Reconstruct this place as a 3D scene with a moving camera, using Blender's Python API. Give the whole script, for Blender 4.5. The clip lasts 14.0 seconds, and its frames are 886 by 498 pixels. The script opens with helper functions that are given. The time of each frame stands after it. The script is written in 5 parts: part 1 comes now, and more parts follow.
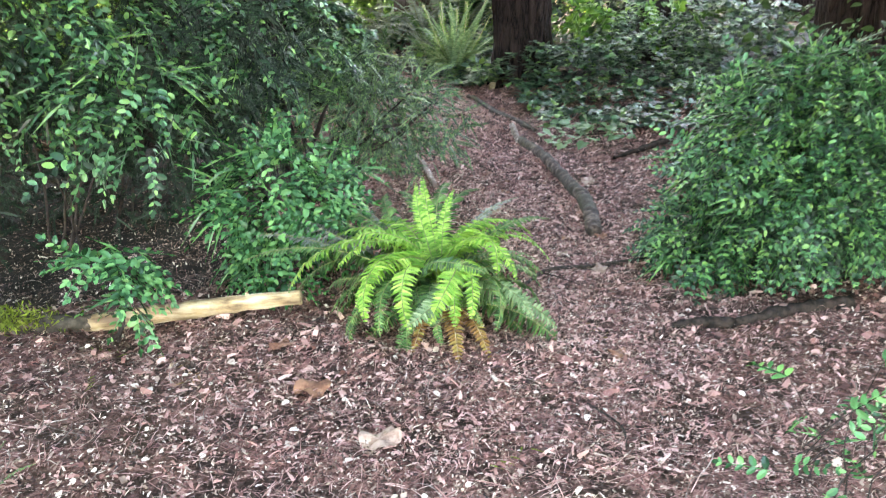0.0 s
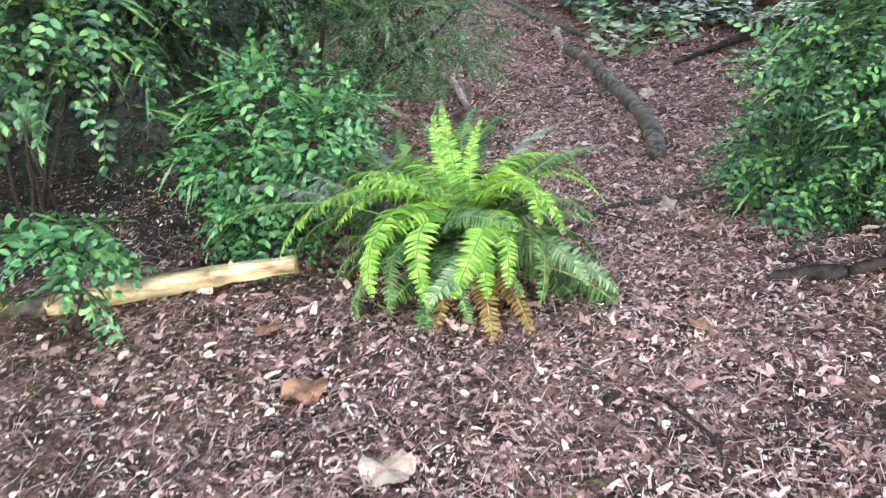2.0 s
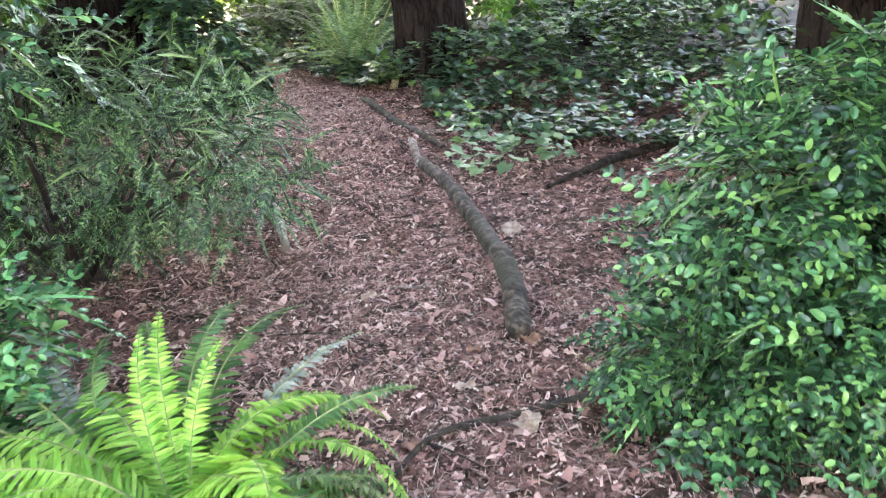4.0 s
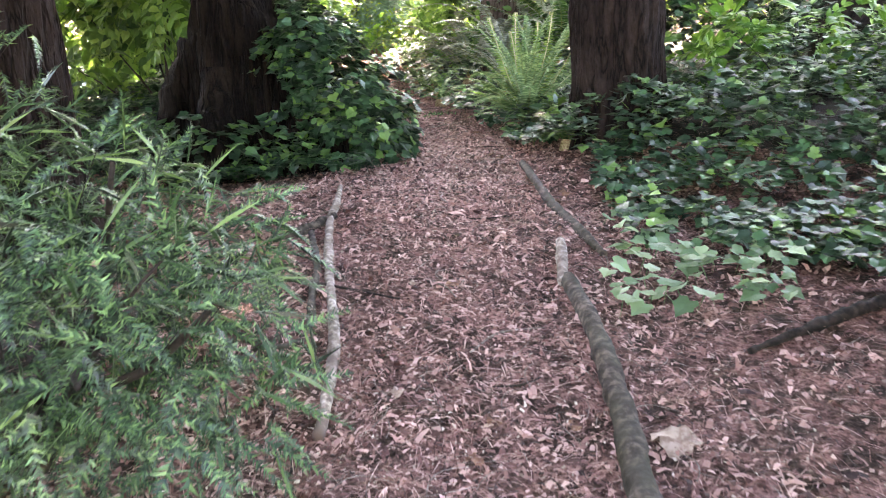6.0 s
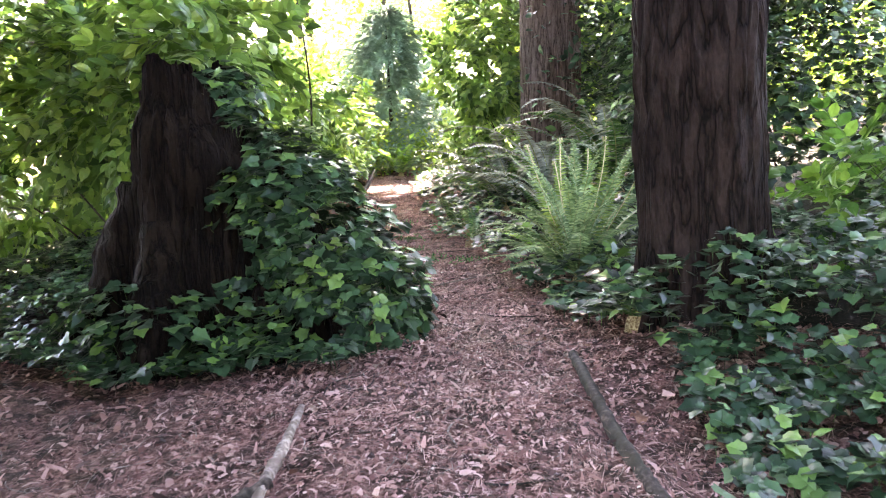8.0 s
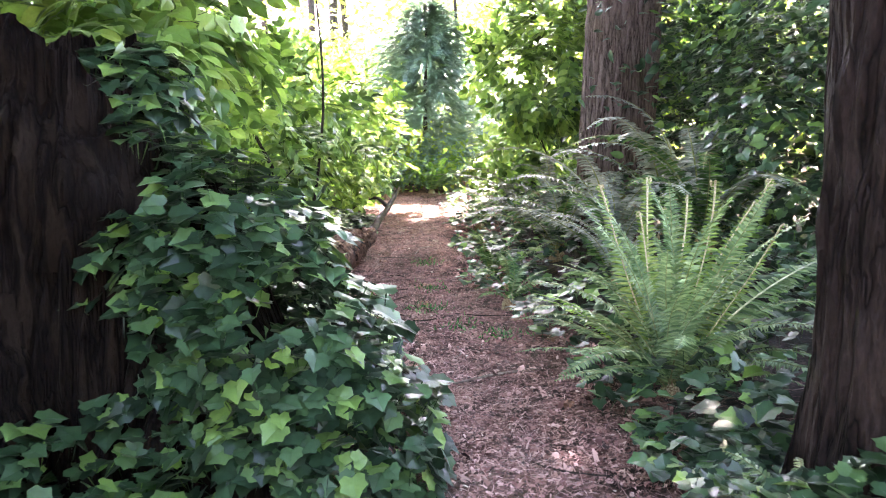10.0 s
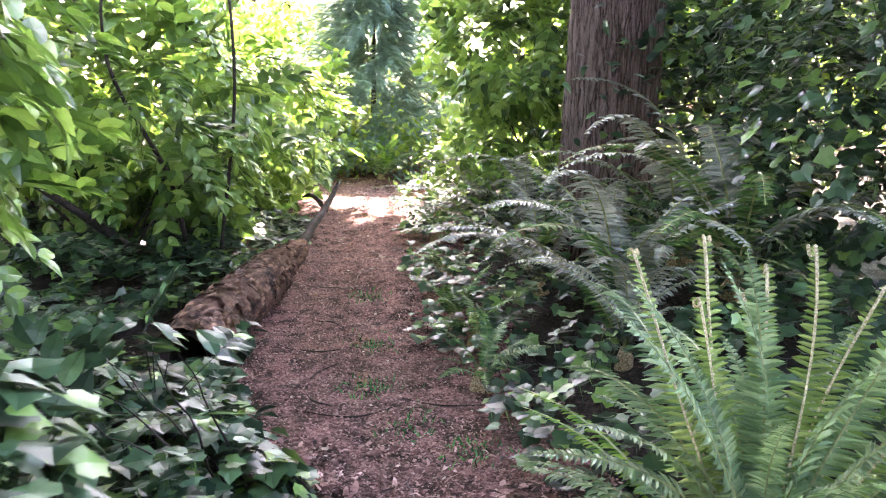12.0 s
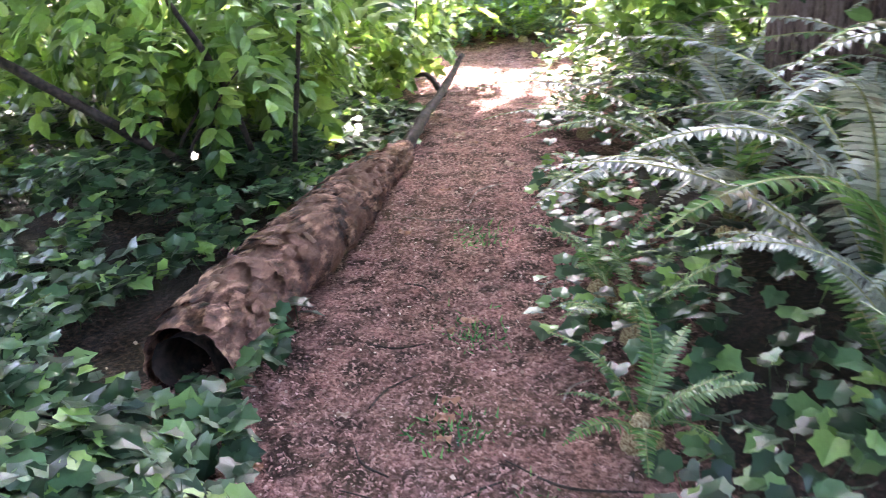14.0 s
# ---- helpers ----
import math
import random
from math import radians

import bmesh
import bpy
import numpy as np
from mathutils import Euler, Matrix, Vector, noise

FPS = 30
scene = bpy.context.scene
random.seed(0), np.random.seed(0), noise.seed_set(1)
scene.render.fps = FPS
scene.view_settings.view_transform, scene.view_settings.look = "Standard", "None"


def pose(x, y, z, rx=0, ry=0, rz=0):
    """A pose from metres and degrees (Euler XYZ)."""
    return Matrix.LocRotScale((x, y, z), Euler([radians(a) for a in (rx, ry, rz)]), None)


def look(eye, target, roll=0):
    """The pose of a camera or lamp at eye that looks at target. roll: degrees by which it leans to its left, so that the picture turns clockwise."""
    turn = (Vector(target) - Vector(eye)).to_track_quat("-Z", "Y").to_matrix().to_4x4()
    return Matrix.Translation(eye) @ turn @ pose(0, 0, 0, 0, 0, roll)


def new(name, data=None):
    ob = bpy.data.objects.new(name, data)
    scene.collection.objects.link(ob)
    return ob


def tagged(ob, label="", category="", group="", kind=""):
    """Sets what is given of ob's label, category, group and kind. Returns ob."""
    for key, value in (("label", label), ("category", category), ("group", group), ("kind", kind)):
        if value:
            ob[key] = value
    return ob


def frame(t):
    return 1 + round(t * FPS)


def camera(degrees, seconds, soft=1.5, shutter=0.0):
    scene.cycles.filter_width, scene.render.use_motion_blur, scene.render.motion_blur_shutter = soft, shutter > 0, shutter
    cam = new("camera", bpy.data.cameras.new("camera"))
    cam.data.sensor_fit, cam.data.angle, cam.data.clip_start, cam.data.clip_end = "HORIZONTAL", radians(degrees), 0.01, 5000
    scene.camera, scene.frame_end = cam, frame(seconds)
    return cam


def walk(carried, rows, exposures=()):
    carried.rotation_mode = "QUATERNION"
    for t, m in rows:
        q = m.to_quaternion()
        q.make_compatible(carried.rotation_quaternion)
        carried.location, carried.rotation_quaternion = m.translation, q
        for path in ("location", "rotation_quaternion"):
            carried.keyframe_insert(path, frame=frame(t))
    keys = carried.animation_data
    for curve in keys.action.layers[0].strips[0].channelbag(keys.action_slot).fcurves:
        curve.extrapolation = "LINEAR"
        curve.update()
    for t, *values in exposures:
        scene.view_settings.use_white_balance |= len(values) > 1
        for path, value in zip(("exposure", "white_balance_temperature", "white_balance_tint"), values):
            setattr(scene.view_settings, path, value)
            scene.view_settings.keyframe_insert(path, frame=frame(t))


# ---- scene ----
cam = camera(56.5, 14.0, 1.1, 0.25)
PATH = [
    (0, (0.015, 0.01, 1.403), (0.009, 1.936, 0.862), -1.3),
    (0.5, (0.002, 0.225, 1.329), (-0.065, 2.115, 0.678), -2.8),
    (1, (-0.02, 0.354, 1.306), (-0.132, 2.222, 0.601), -4.0),
    (1.5, (0.052, 0.523, 1.295), (-0.122, 2.373, 0.557), -4.5),
    (2, (0.09, 0.695, 1.309), (-0.049, 2.554, 0.582), -5.3),
    (2.5, (0.078, 0.995, 1.346), (0.138, 2.876, 0.668), -5.6),
    (3, (0.158, 1.293, 1.298), (0.346, 3.175, 0.649), -5.3),
    (3.5, (0.283, 1.546, 1.322), (0.469, 3.44, 0.708), -4.3),
    (5.8, (0.741, 3.055, 1.44), (0.424, 4.966, 0.943), -1.4),
    (6, (0.734, 3.241, 1.463), (0.374, 5.141, 0.951), -2.1),
    (6.5, (0.749, 3.644, 1.481), (0.299, 5.535, 1.013), -2.8),
    (7, (0.73, 4.041, 1.521), (0.162, 5.916, 1.118), -1.9),
    (7.5, (0.646, 4.435, 1.602), (0.163, 6.351, 1.297), -0.5),
    (8, (0.601, 4.825, 1.589), (0.126, 6.751, 1.338), -3.0),
    (8.5, (0.529, 5.219, 1.645), (0.0, 7.135, 1.419), -0.8),
    (9, (0.396, 5.648, 1.685), (-0.141, 7.565, 1.502), -0.7),
    (11.3, (-0.047, 7.541, 1.877), (-0.588, 9.44, 1.559), 3.3),
    (11.5, (-0.102, 7.681, 1.925), (-0.636, 9.582, 1.611), 3.6),
    (12, (-0.208, 8.065, 1.978), (-0.647, 9.987, 1.645), 1.1),
    (12.5, (-0.222, 8.487, 1.991), (-0.642, 10.381, 1.504), 1.0),
    (13, (-0.34, 8.893, 1.998), (-0.863, 10.743, 1.446), -1.2),
    (13.5, (-0.434, 9.258, 1.994), (-1.004, 11.075, 1.385), -2.0),
    (14, (-0.509, 9.655, 2.021), (-1.284, 11.368, 1.339), -1.8),
]
EXPOSURES = [(0, 5.32, 8500, 18), (3.5, 5.42, 8400, 19), (6, 5.55, 8600, 26), (7.0, 5.6, 8300, 27), (7.5, 5.75, 8200, 28), (8, 5.52, 8100, 30), (9, 5.72, 7800, 31), (12, 5.5, 7600, 34), (14, 5.78, 7400, 34)]
walk(cam, [(t, look(eye, target, roll)) for t, eye, target, roll in PATH], EXPOSURES)

# ---- light ----
SUN_ELEVATION, SUN_AZIMUTH = 52.0, -20.0  # degrees; the sun stands ahead of the walk, a little to the left
world = bpy.data.worlds.new("world")
scene.world = world
world.use_nodes = True
wn = world.node_tree.nodes
sky = wn.new("ShaderNodeTexSky")
sky.sky_type, sky.sun_disc = "NISHITA", False
sky.sun_elevation, sky.sun_rotation = radians(SUN_ELEVATION), radians(SUN_AZIMUTH)
world.node_tree.links.new(sky.outputs[0], wn["Background"].inputs[0])
wn["Background"].inputs[1].default_value = 0.15
sun = new("sun", bpy.data.lights.new("sun", "SUN"))
sun.data.energy, sun.data.angle, sun.data.color = 3.0, radians(0.5), (1.0, 0.97, 0.92)
sa, se = radians(SUN_AZIMUTH), radians(SUN_ELEVATION)
sun.matrix_world = look((0, 0, 0), (-math.sin(sa) * math.cos(se), -math.cos(sa) * math.cos(se), -math.sin(se)))
sun.location = (0, 0, 30)


# ---- numbers ----
def value_noise(p, seed=0):
    """Smooth noise of 0..1 at the rows of p."""
    p = np.asarray(p, float)
    i = np.floor(p).astype(np.int64)
    f = p - i
    f = f * f * (3 - 2 * f)
    out = np.zeros(len(p))
    for dx in (0, 1):
        for dy in (0, 1):
            for dz in (0, 1):
                h = (i[:, 0] + dx) * 374761393 + (i[:, 1] + dy) * 668265263 + (i[:, 2] + dz) * 2147483647 + seed * 974711
                h = (h ^ (h >> 13)) * 1274126177
                h = ((h ^ (h >> 16)) & 0xFFFFFF) / 0xFFFFFF
                w = (f[:, 0] if dx else 1 - f[:, 0]) * (f[:, 1] if dy else 1 - f[:, 1]) * (f[:, 2] if dz else 1 - f[:, 2])
                out += w * h
    return out


def ground_z(x, y):
    x, y = np.asarray(x, float), np.asarray(y, float)
    yc = np.clip(y, -20, 60)
    z = 0.06 + 0.057 * yc
    z = z + 0.13 * np.exp(-((x + .4) ** 2 / 0.9 + (y - 7.4) ** 2 / 1.6))
    z = z - 0.08 * np.exp(-((x - .9) ** 2 / 1.2 + (y - 5.0) ** 2 / 1.5))
    z = z + 0.1 * np.clip(x - 1.2, 0, 6) * np.clip((y - 5.5) / 2, 0, 1)
    z = z - 0.09 * np.exp(-((x - 1.0) ** 2 / .35 + (y - 3.4) ** 2 / .9))
    z = z + 0.24 * np.exp(-((x - 1.3) ** 2 / .55 + (y - 8.9) ** 2 / .6))
    z = z + 0.28 * np.exp(-((x - .3) ** 2 / .6 + (y - 12.9) ** 2 / 1.0))
    return z


PATH_Y = [-5, 0, 4, 6, 8, 9.5, 11.4, 13.1, 15.5, 18, 22, 30]
PATH_X = [0, 0, .3, .15, -.05, -.4, -1.45, -1.95, -2.65, -3.35, -4.5, -8]


def path_x(y):
    return np.interp(y, PATH_Y, PATH_X)


def gz(x, y):
    return float(ground_z(x, y))


# ---- meshes ----
def make(name, v, f, mats, parent=None, smooth=True, index=None):
    """One mesh object of triangles f on the points v."""
    v, f = np.asarray(v, np.float32).reshape(-1, 3), np.asarray(f, np.int32).reshape(-1, 3)
    me = bpy.data.meshes.new(name)
    me.vertices.add(len(v))
    me.vertices.foreach_set("co", v.ravel())
    me.loops.add(f.size)
    me.loops.foreach_set("vertex_index", f.ravel())
    me.polygons.add(len(f))
    me.polygons.foreach_set("loop_start", np.arange(0, f.size, 3, dtype=np.int32))
    me.polygons.foreach_set("use_smooth", np.full(len(f), smooth))
    for m in mats if isinstance(mats, (list, tuple)) else [mats]:
        me.materials.append(m)
    if index is not None:
        me.polygons.foreach_set("material_index", np.asarray(index, np.int32))
    me.update(calc_edges=True)
    ob = new(name, me)
    ob.parent = parent
    return ob


def joined(pieces):
    """Puts (v, f) pieces into one (v, f)."""
    vs, fs, n = [], [], 0
    for v, f in pieces:
        vs.append(v)
        fs.append(np.asarray(f) + n)
        n += len(v)
    return np.concatenate(vs), np.concatenate(fs)


def stamp(piece, at, axes, size):
    """Copies of piece at the places at, with the axes (n, 3, 3: rows are x, y, z) and the sizes (n or n, 3)."""
    v, f = piece
    at, axes, size = np.asarray(at, float), np.asarray(axes, float), np.asarray(size, float)
    size = size[:, None] if size.ndim == 1 else size
    out = np.einsum("nki,nij->nkj", v[None] * size[:, None, :], axes) + at[:, None, :]
    n = len(at)
    faces = f[None] + (np.arange(n) * len(v))[:, None, None]
    return out.reshape(-1, 3), faces.reshape(-1, 3)


def axes_from(forward, up):
    """Rows x, y, z with y along forward and z near up."""
    y = forward / (np.linalg.norm(forward, axis=1, keepdims=True) + 1e-9)
    x = np.cross(y, up)
    x /= np.linalg.norm(x, axis=1, keepdims=True) + 1e-9
    return np.stack([x, y, np.cross(x, y)], axis=1)


def tube(points, radii, sides=8, rough=0.0, seed=0, close=True, knots=0.0):
    """A bent, tapered round bar through the points."""
    p = np.asarray(points, float)
    r = np.interp(np.linspace(0, 1, len(p)), np.linspace(0, 1, len(radii)), radii)
    t = np.gradient(p, axis=0)
    t /= np.linalg.norm(t, axis=1, keepdims=True) + 1e-9
    ref = np.array([0, 0, 1.0]) if abs(t[0, 2]) < 0.9 else np.array([1.0, 0, 0])
    u = np.cross(t, ref)
    u /= np.linalg.norm(u, axis=1, keepdims=True) + 1e-9
    w = np.cross(t, u)
    a = np.linspace(0, 2 * np.pi, sides, endpoint=False)
    ring = np.cos(a)[None, :, None] * u[:, None] + np.sin(a)[None, :, None] * w[:, None]
    rr = np.repeat(r[:, None], sides, 1)
    if rough:
        q = (p[:, None] + ring * rr[..., None]).reshape(-1, 3) / (max(radii) * 1.2)
        rr = rr * (1 + rough * (value_noise(q, seed).reshape(rr.shape) - 0.5) * 2)
        rr = rr * (1 + rough * 0.5 * (value_noise(q * 3.1, seed + 5).reshape(rr.shape) - 0.5) * 2)
    if knots:
        rr = rr * (1 + knots * np.clip(value_noise(np.stack([np.arange(len(p)) * .37, p[:, 0] * 0, p[:, 0] * 0], 1), seed)[:, None] - .6, 0, 1))
    v = (p[:, None] + ring * rr[..., None]).reshape(-1, 3)
    i, j = np.meshgrid(np.arange(len(p) - 1), np.arange(sides), indexing="ij")
    a0, b0 = i * sides + j, i * sides + (j + 1) % sides
    f = np.concatenate([np.stack([a0, b0, b0 + sides], -1).reshape(-1, 3), np.stack([a0, b0 + sides, a0 + sides], -1).reshape(-1, 3)])
    if close:
        n = len(v)
        v = np.concatenate([v, p[:1], p[-1:]])
        k = np.arange(sides)
        f = np.concatenate([f, np.stack([k * 0 + n, (k + 1) % sides, k], -1),
                            np.stack([k * 0 + n + 1, k + (len(p) - 1) * sides, (k + 1) % sides + (len(p) - 1) * sides], -1)])
    return v, f


def bend(a, b, n=10, sag=0.0, wobble=0.0, seed=0):
    """Points from a to b, bowed by sag upwards and a little crooked."""
    r = np.random.default_rng(seed)
    s = np.linspace(0, 1, n)[:, None]
    p = np.asarray(a, float) * (1 - s) + np.asarray(b, float) * s
    p[:, 2] += sag * 4 * (s * (1 - s))[:, 0]
    if wobble:
        w = r.normal(0, wobble, (n, 3))
        w = (w + np.roll(w, 1, 0)) / 2
        w[0] = w[-1] = 0
        p += w
    return p


def smooth_line(points, n=24):
    """A smooth line through a few points (Catmull-Rom)."""
    p = np.asarray(points, float)
    p = np.concatenate([2 * p[:1] - p[1:2], p, 2 * p[-1:] - p[-2:-1]])
    out = []
    for t in np.linspace(0, len(p) - 3 - 1e-6, n):
        k = int(t)
        u = t - k
        a, b, c, d = p[k:k + 4]
        out.append(0.5 * (2 * b + (c - a) * u + (2 * a - 5 * b + 4 * c - d) * u * u + (3 * b - a - 3 * c + d) * u ** 3))
    return np.array(out)


# ---- leaf shapes: base at the origin, tip along y, upper side z ----
def fan(outline, droop=0.25, fold=0.15, centre=0.35):
    o = np.asarray(outline, float)
    z = -droop * (o[:, 1] - centre) ** 2 + fold * np.abs(o[:, 0])
    v = np.concatenate([[[0, centre, 0]], np.column_stack([o, z])])
    k = np.arange(1, len(o) + 1)
    return v, np.stack([k * 0, k, np.roll(k, -1)], -1)


IVY_LEAF = fan([(0, 0.08), (.26, -.08), (.5, .1), (.45, .32), (.54, .52), (.3, .66), (0, 1.0), (-.3, .66), (-.54, .52), (-.45, .32), (-.5, .1), (-.26, -.08)])
OVAL_LEAF = (np.array([(0, 0, 0), (-.27, .45, .07), (.27, .45, .07), (0, 1, -.1), (0, .5, 0)], float), np.array([(0, 4, 1), (0, 2, 4), (4, 3, 1), (2, 3, 4)]))
ROUND_LEAF = fan([(0, 0), (.19, .14), (.27, .42), (.22, .72), (.08, .95), (-.08, .95), (-.22, .72), (-.27, .42), (-.19, .14)], .3, .18, .45)
BROAD_LEAF = fan([(0, 0), (.14, .06), (.26, .26), (.29, .5), (.22, .75), (.09, .93), (0, 1.08), (-.09, .93), (-.22, .75), (-.29, .5), (-.26, .26), (-.14, .06)], 0.35, 0.12, 0.45)
STALK = (np.array([(-.03, 0, 0), (.03, 0, 0), (0, -.15, -1.0)], float), np.array([(0, 1, 2)]))


def ivy_on_stalk():
    return joined([IVY_LEAF, STALK])


def twig_of(leaf, pairs, length, size, spread=60, tilt=0.25, seed=1, taper=0.4):
    """A twig along y with leaves in two ranks."""
    r = np.random.default_rng(seed)
    s = np.repeat(np.linspace(0.08, 0.97, pairs), 2) + r.normal(0, .012, pairs * 2)
    side = np.tile([1, -1], pairs)
    at = np.stack([s * 0, s * length, -0.25 * length * s ** 2], 1)
    a = np.radians(spread + r.normal(0, 9, len(s))) * (1 - .3 * s)
    fwd = np.stack([side * np.sin(a), np.cos(a), r.normal(0, .12, len(s))], 1)
    up = np.stack([-side * tilt + r.normal(0, .2, len(s)), s * 0, s * 0 + 1], 1)
    tip = np.array([[0, length, -0.25 * length]])
    at, fwd, up = np.concatenate([at, tip]), np.concatenate([fwd, [[0, 1, -.3]]]), np.concatenate([up, [[0, 0, 1]]])
    sz = size * (1 - taper * np.append(s, .8)) * r.uniform(.85, 1.15, len(at))
    leaves = stamp(leaf, at, axes_from(fwd, up), sz)
    w = length * 0.008
    stem = (np.array([(-w, 0, 0), (w, 0, 0), (0, 0, w * 1.5), (0, length * .5, -.0625 * length), (0, length, -.25 * length)]), np.array([(0, 1, 3), (1, 2, 3), (2, 0, 3), (0, 3, 4), (1, 3, 4)]))
    return joined([leaves, stem])


NEEDLE = (np.array([(-.13, 0, 0), (.13, 0, 0), (0, 1, -.06)], float), np.array([(0, 1, 2)]))


def ellipsoid_points(r, n, centre, radii, shell=0.55):
    d = r.normal(size=(n, 3))
    d /= np.linalg.norm(d, axis=1, keepdims=True)
    k = r.uniform(shell ** 3, 1, n) ** (1 / 3)
    lump = 0.78 + 0.44 * value_noise(d * 2.3 + 10, 3)
    return np.asarray(centre) + d * (k * lump)[:, None] * np.asarray(radii), d


# ---- materials ----
def material(name):
    m = bpy.data.materials.new(name)
    m.use_nodes = True
    return m, m.node_tree.nodes, m.node_tree.links, m.node_tree.nodes["Principled BSDF"]


def ramp_of(nodes, links, value, stops):
    r = nodes.new("ShaderNodeValToRGB")
    while len(r.color_ramp.elements) < len(stops):
        r.color_ramp.elements.new(0.5)
    for e, (p, c) in zip(r.color_ramp.elements, stops):
        e.position, e.color = p, (*c, 1)
    links.new(value, r.inputs[0])
    return r.outputs[0]


def noise_of(nodes, links, scale, detail=4, stretch=(1, 1, 1), rough=0.6, kind="Object"):
    co, mp, n = nodes.new("ShaderNodeTexCoord"), nodes.new("ShaderNodeMapping"), nodes.new("ShaderNodeTexNoise")
    mp.inputs["Scale"].default_value = stretch
    n.inputs["Scale"].default_value, n.inputs["Detail"].default_value, n.inputs["Roughness"].default_value = scale, detail, rough
    links.new(co.outputs[kind], mp.inputs[0])
    links.new(mp.outputs[0], n.inputs[0])
    return n.outputs[0]


def math_of(nodes, links, op, a, b):
    n = nodes.new("ShaderNodeMath")
    n.operation = op
    for s, v in zip(n.inputs, (a, b)):
        if isinstance(v, (int, float)):
            s.default_value = v
        else:
            links.new(v, s)
    return n.outputs[0]


def mix_of(nodes, links, fac, a, b, blend="MIX"):
    n = nodes.new("ShaderNodeMix")
    n.data_type, n.blend_type = "RGBA", blend
    for s, v in ((n.inputs[0], fac), (n.inputs[6], a), (n.inputs[7], b)):
        if isinstance(v, (int, float)):
            s.default_value = v
        elif isinstance(v, tuple):
            s.default_value = (*v, 1)
        else:
            links.new(v, s)
    return n.outputs[2]


def bump_of(nodes, links, bsdf, height, strength, distance):
    b = nodes.new("ShaderNodeBump")
    b.inputs["Strength"].default_value, b.inputs["Distance"].default_value = strength, distance
    links.new(height, b.inputs["Height"])
    links.new(b.outputs[0], bsdf.inputs["Normal"])


def leaf_material(name, stops, rough=0.43, through_light=0.4, glow=(1.4, 1.3, 0.85), spots=None, shine=0.25):
    """Green leaves: a colour for each leaf, faint veins and blotches, gloss, and light that comes through."""
    m, nodes, links, bsdf = material(name)
    g, o = nodes.new("ShaderNodeNewGeometry"), nodes.new("ShaderNodeObjectInfo")
    rnd = math_of(nodes, links, "FRACT", math_of(nodes, links, "ADD", g.outputs["Random Per Island"], o.outputs["Random"]), 0)
    col = ramp_of(nodes, links, rnd, stops)
    blot = noise_of(nodes, links, 60, 3)
    col = mix_of(nodes, links, 0.35, col, ramp_of(nodes, links, blot, [(0.3, (.55, .55, .55)), (0.7, (1, 1, 1))]), "MULTIPLY")
    if spots:
        patch = ramp_of(nodes, links, noise_of(nodes, links, 9, 4), [(0.58, (0, 0, 0)), (0.68, (1, 1, 1))])
        col = mix_of(nodes, links, patch, col, spots)
    links.new(col, bsdf.inputs["Base Color"])
    bsdf.inputs["Roughness"].default_value = rough
    bsdf.inputs["Specular IOR Level"].default_value = shine
    tr, mx = nodes.new("ShaderNodeBsdfTranslucent"), nodes.new("ShaderNodeMixShader")
    bright = mix_of(nodes, links, 1.0, col, glow, "MULTIPLY")
    links.new(bright, tr.inputs[0])
    mx.inputs[0].default_value = through_light
    links.new(bsdf.outputs[0], mx.inputs[1])
    links.new(tr.outputs[0], mx.inputs[2])
    links.new(mx.outputs[0], nodes["Material Output"].inputs[0])
    bump_of(nodes, links, bsdf, blot, 0.15, 0.002)
    return m


def plain_material(name, stops, scale=20, detail=5, stretch=(1, 1, 1), rough=0.8, bump=0.4, depth=0.004, spread=None, per_piece=0.0):
    m, nodes, links, bsdf = material(name)
    n = noise_of(nodes, links, scale, detail, stretch)
    value = math_of(nodes, links, "ADD", math_of(nodes, links, "MULTIPLY", n, 2.2), -0.6)
    if per_piece:
        g, o = nodes.new("ShaderNodeNewGeometry"), nodes.new("ShaderNodeObjectInfo")
        rnd = math_of(nodes, links, "FRACT", math_of(nodes, links, "ADD", g.outputs["Random Per Island"], o.outputs["Random"]), 0)
        value = math_of(nodes, links, "ADD", math_of(nodes, links, "MULTIPLY", rnd, per_piece), math_of(nodes, links, "MULTIPLY", n, 1 - per_piece))
    col = ramp_of(nodes, links, value, stops)
    if spread:
        big = ramp_of(nodes, links, noise_of(nodes, links, spread[0], 4), [(0.42, (0, 0, 0)), (0.62, (1, 1, 1))])
        col = mix_of(nodes, links, big, col, spread[1])
    links.new(col, bsdf.inputs["Base Color"])
    bsdf.inputs["Roughness"].default_value = rough
    bsdf.inputs["Specular IOR Level"].default_value = 0.3
    bump_of(nodes, links, bsdf, n, bump, depth)
    return m


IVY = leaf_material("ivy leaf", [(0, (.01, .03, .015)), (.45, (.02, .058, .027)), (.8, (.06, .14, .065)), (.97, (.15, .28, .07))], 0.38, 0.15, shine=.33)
IVY_BRIGHT = leaf_material("young ivy leaf", [(0, (.04, .12, .03)), (.6, (.08, .2, .04)), (1, (.16, .3, .06))], 0.35, 0.4)
IVY_PALE = leaf_material("pale ivy leaf", [(0, (.07, .15, .075)), (.6, (.17, .28, .15)), (1, (.3, .4, .24))], 0.4, 0.3)
HUCKLE = leaf_material("huckleberry leaf", [(0, (.006, .022, .012)), (.4, (.018, .075, .034)), (.75, (.065, .22, .09)), (1, (.2, .4, .12))], 0.3, 0.22, shine=.5)
BUSH = leaf_material("small shrub leaf", [(0, (.01, .045, .02)), (.35, (.035, .14, .06)), (.7, (.09, .29, .12)), (1, (.18, .42, .15))], 0.25, 0.3, shine=.5)
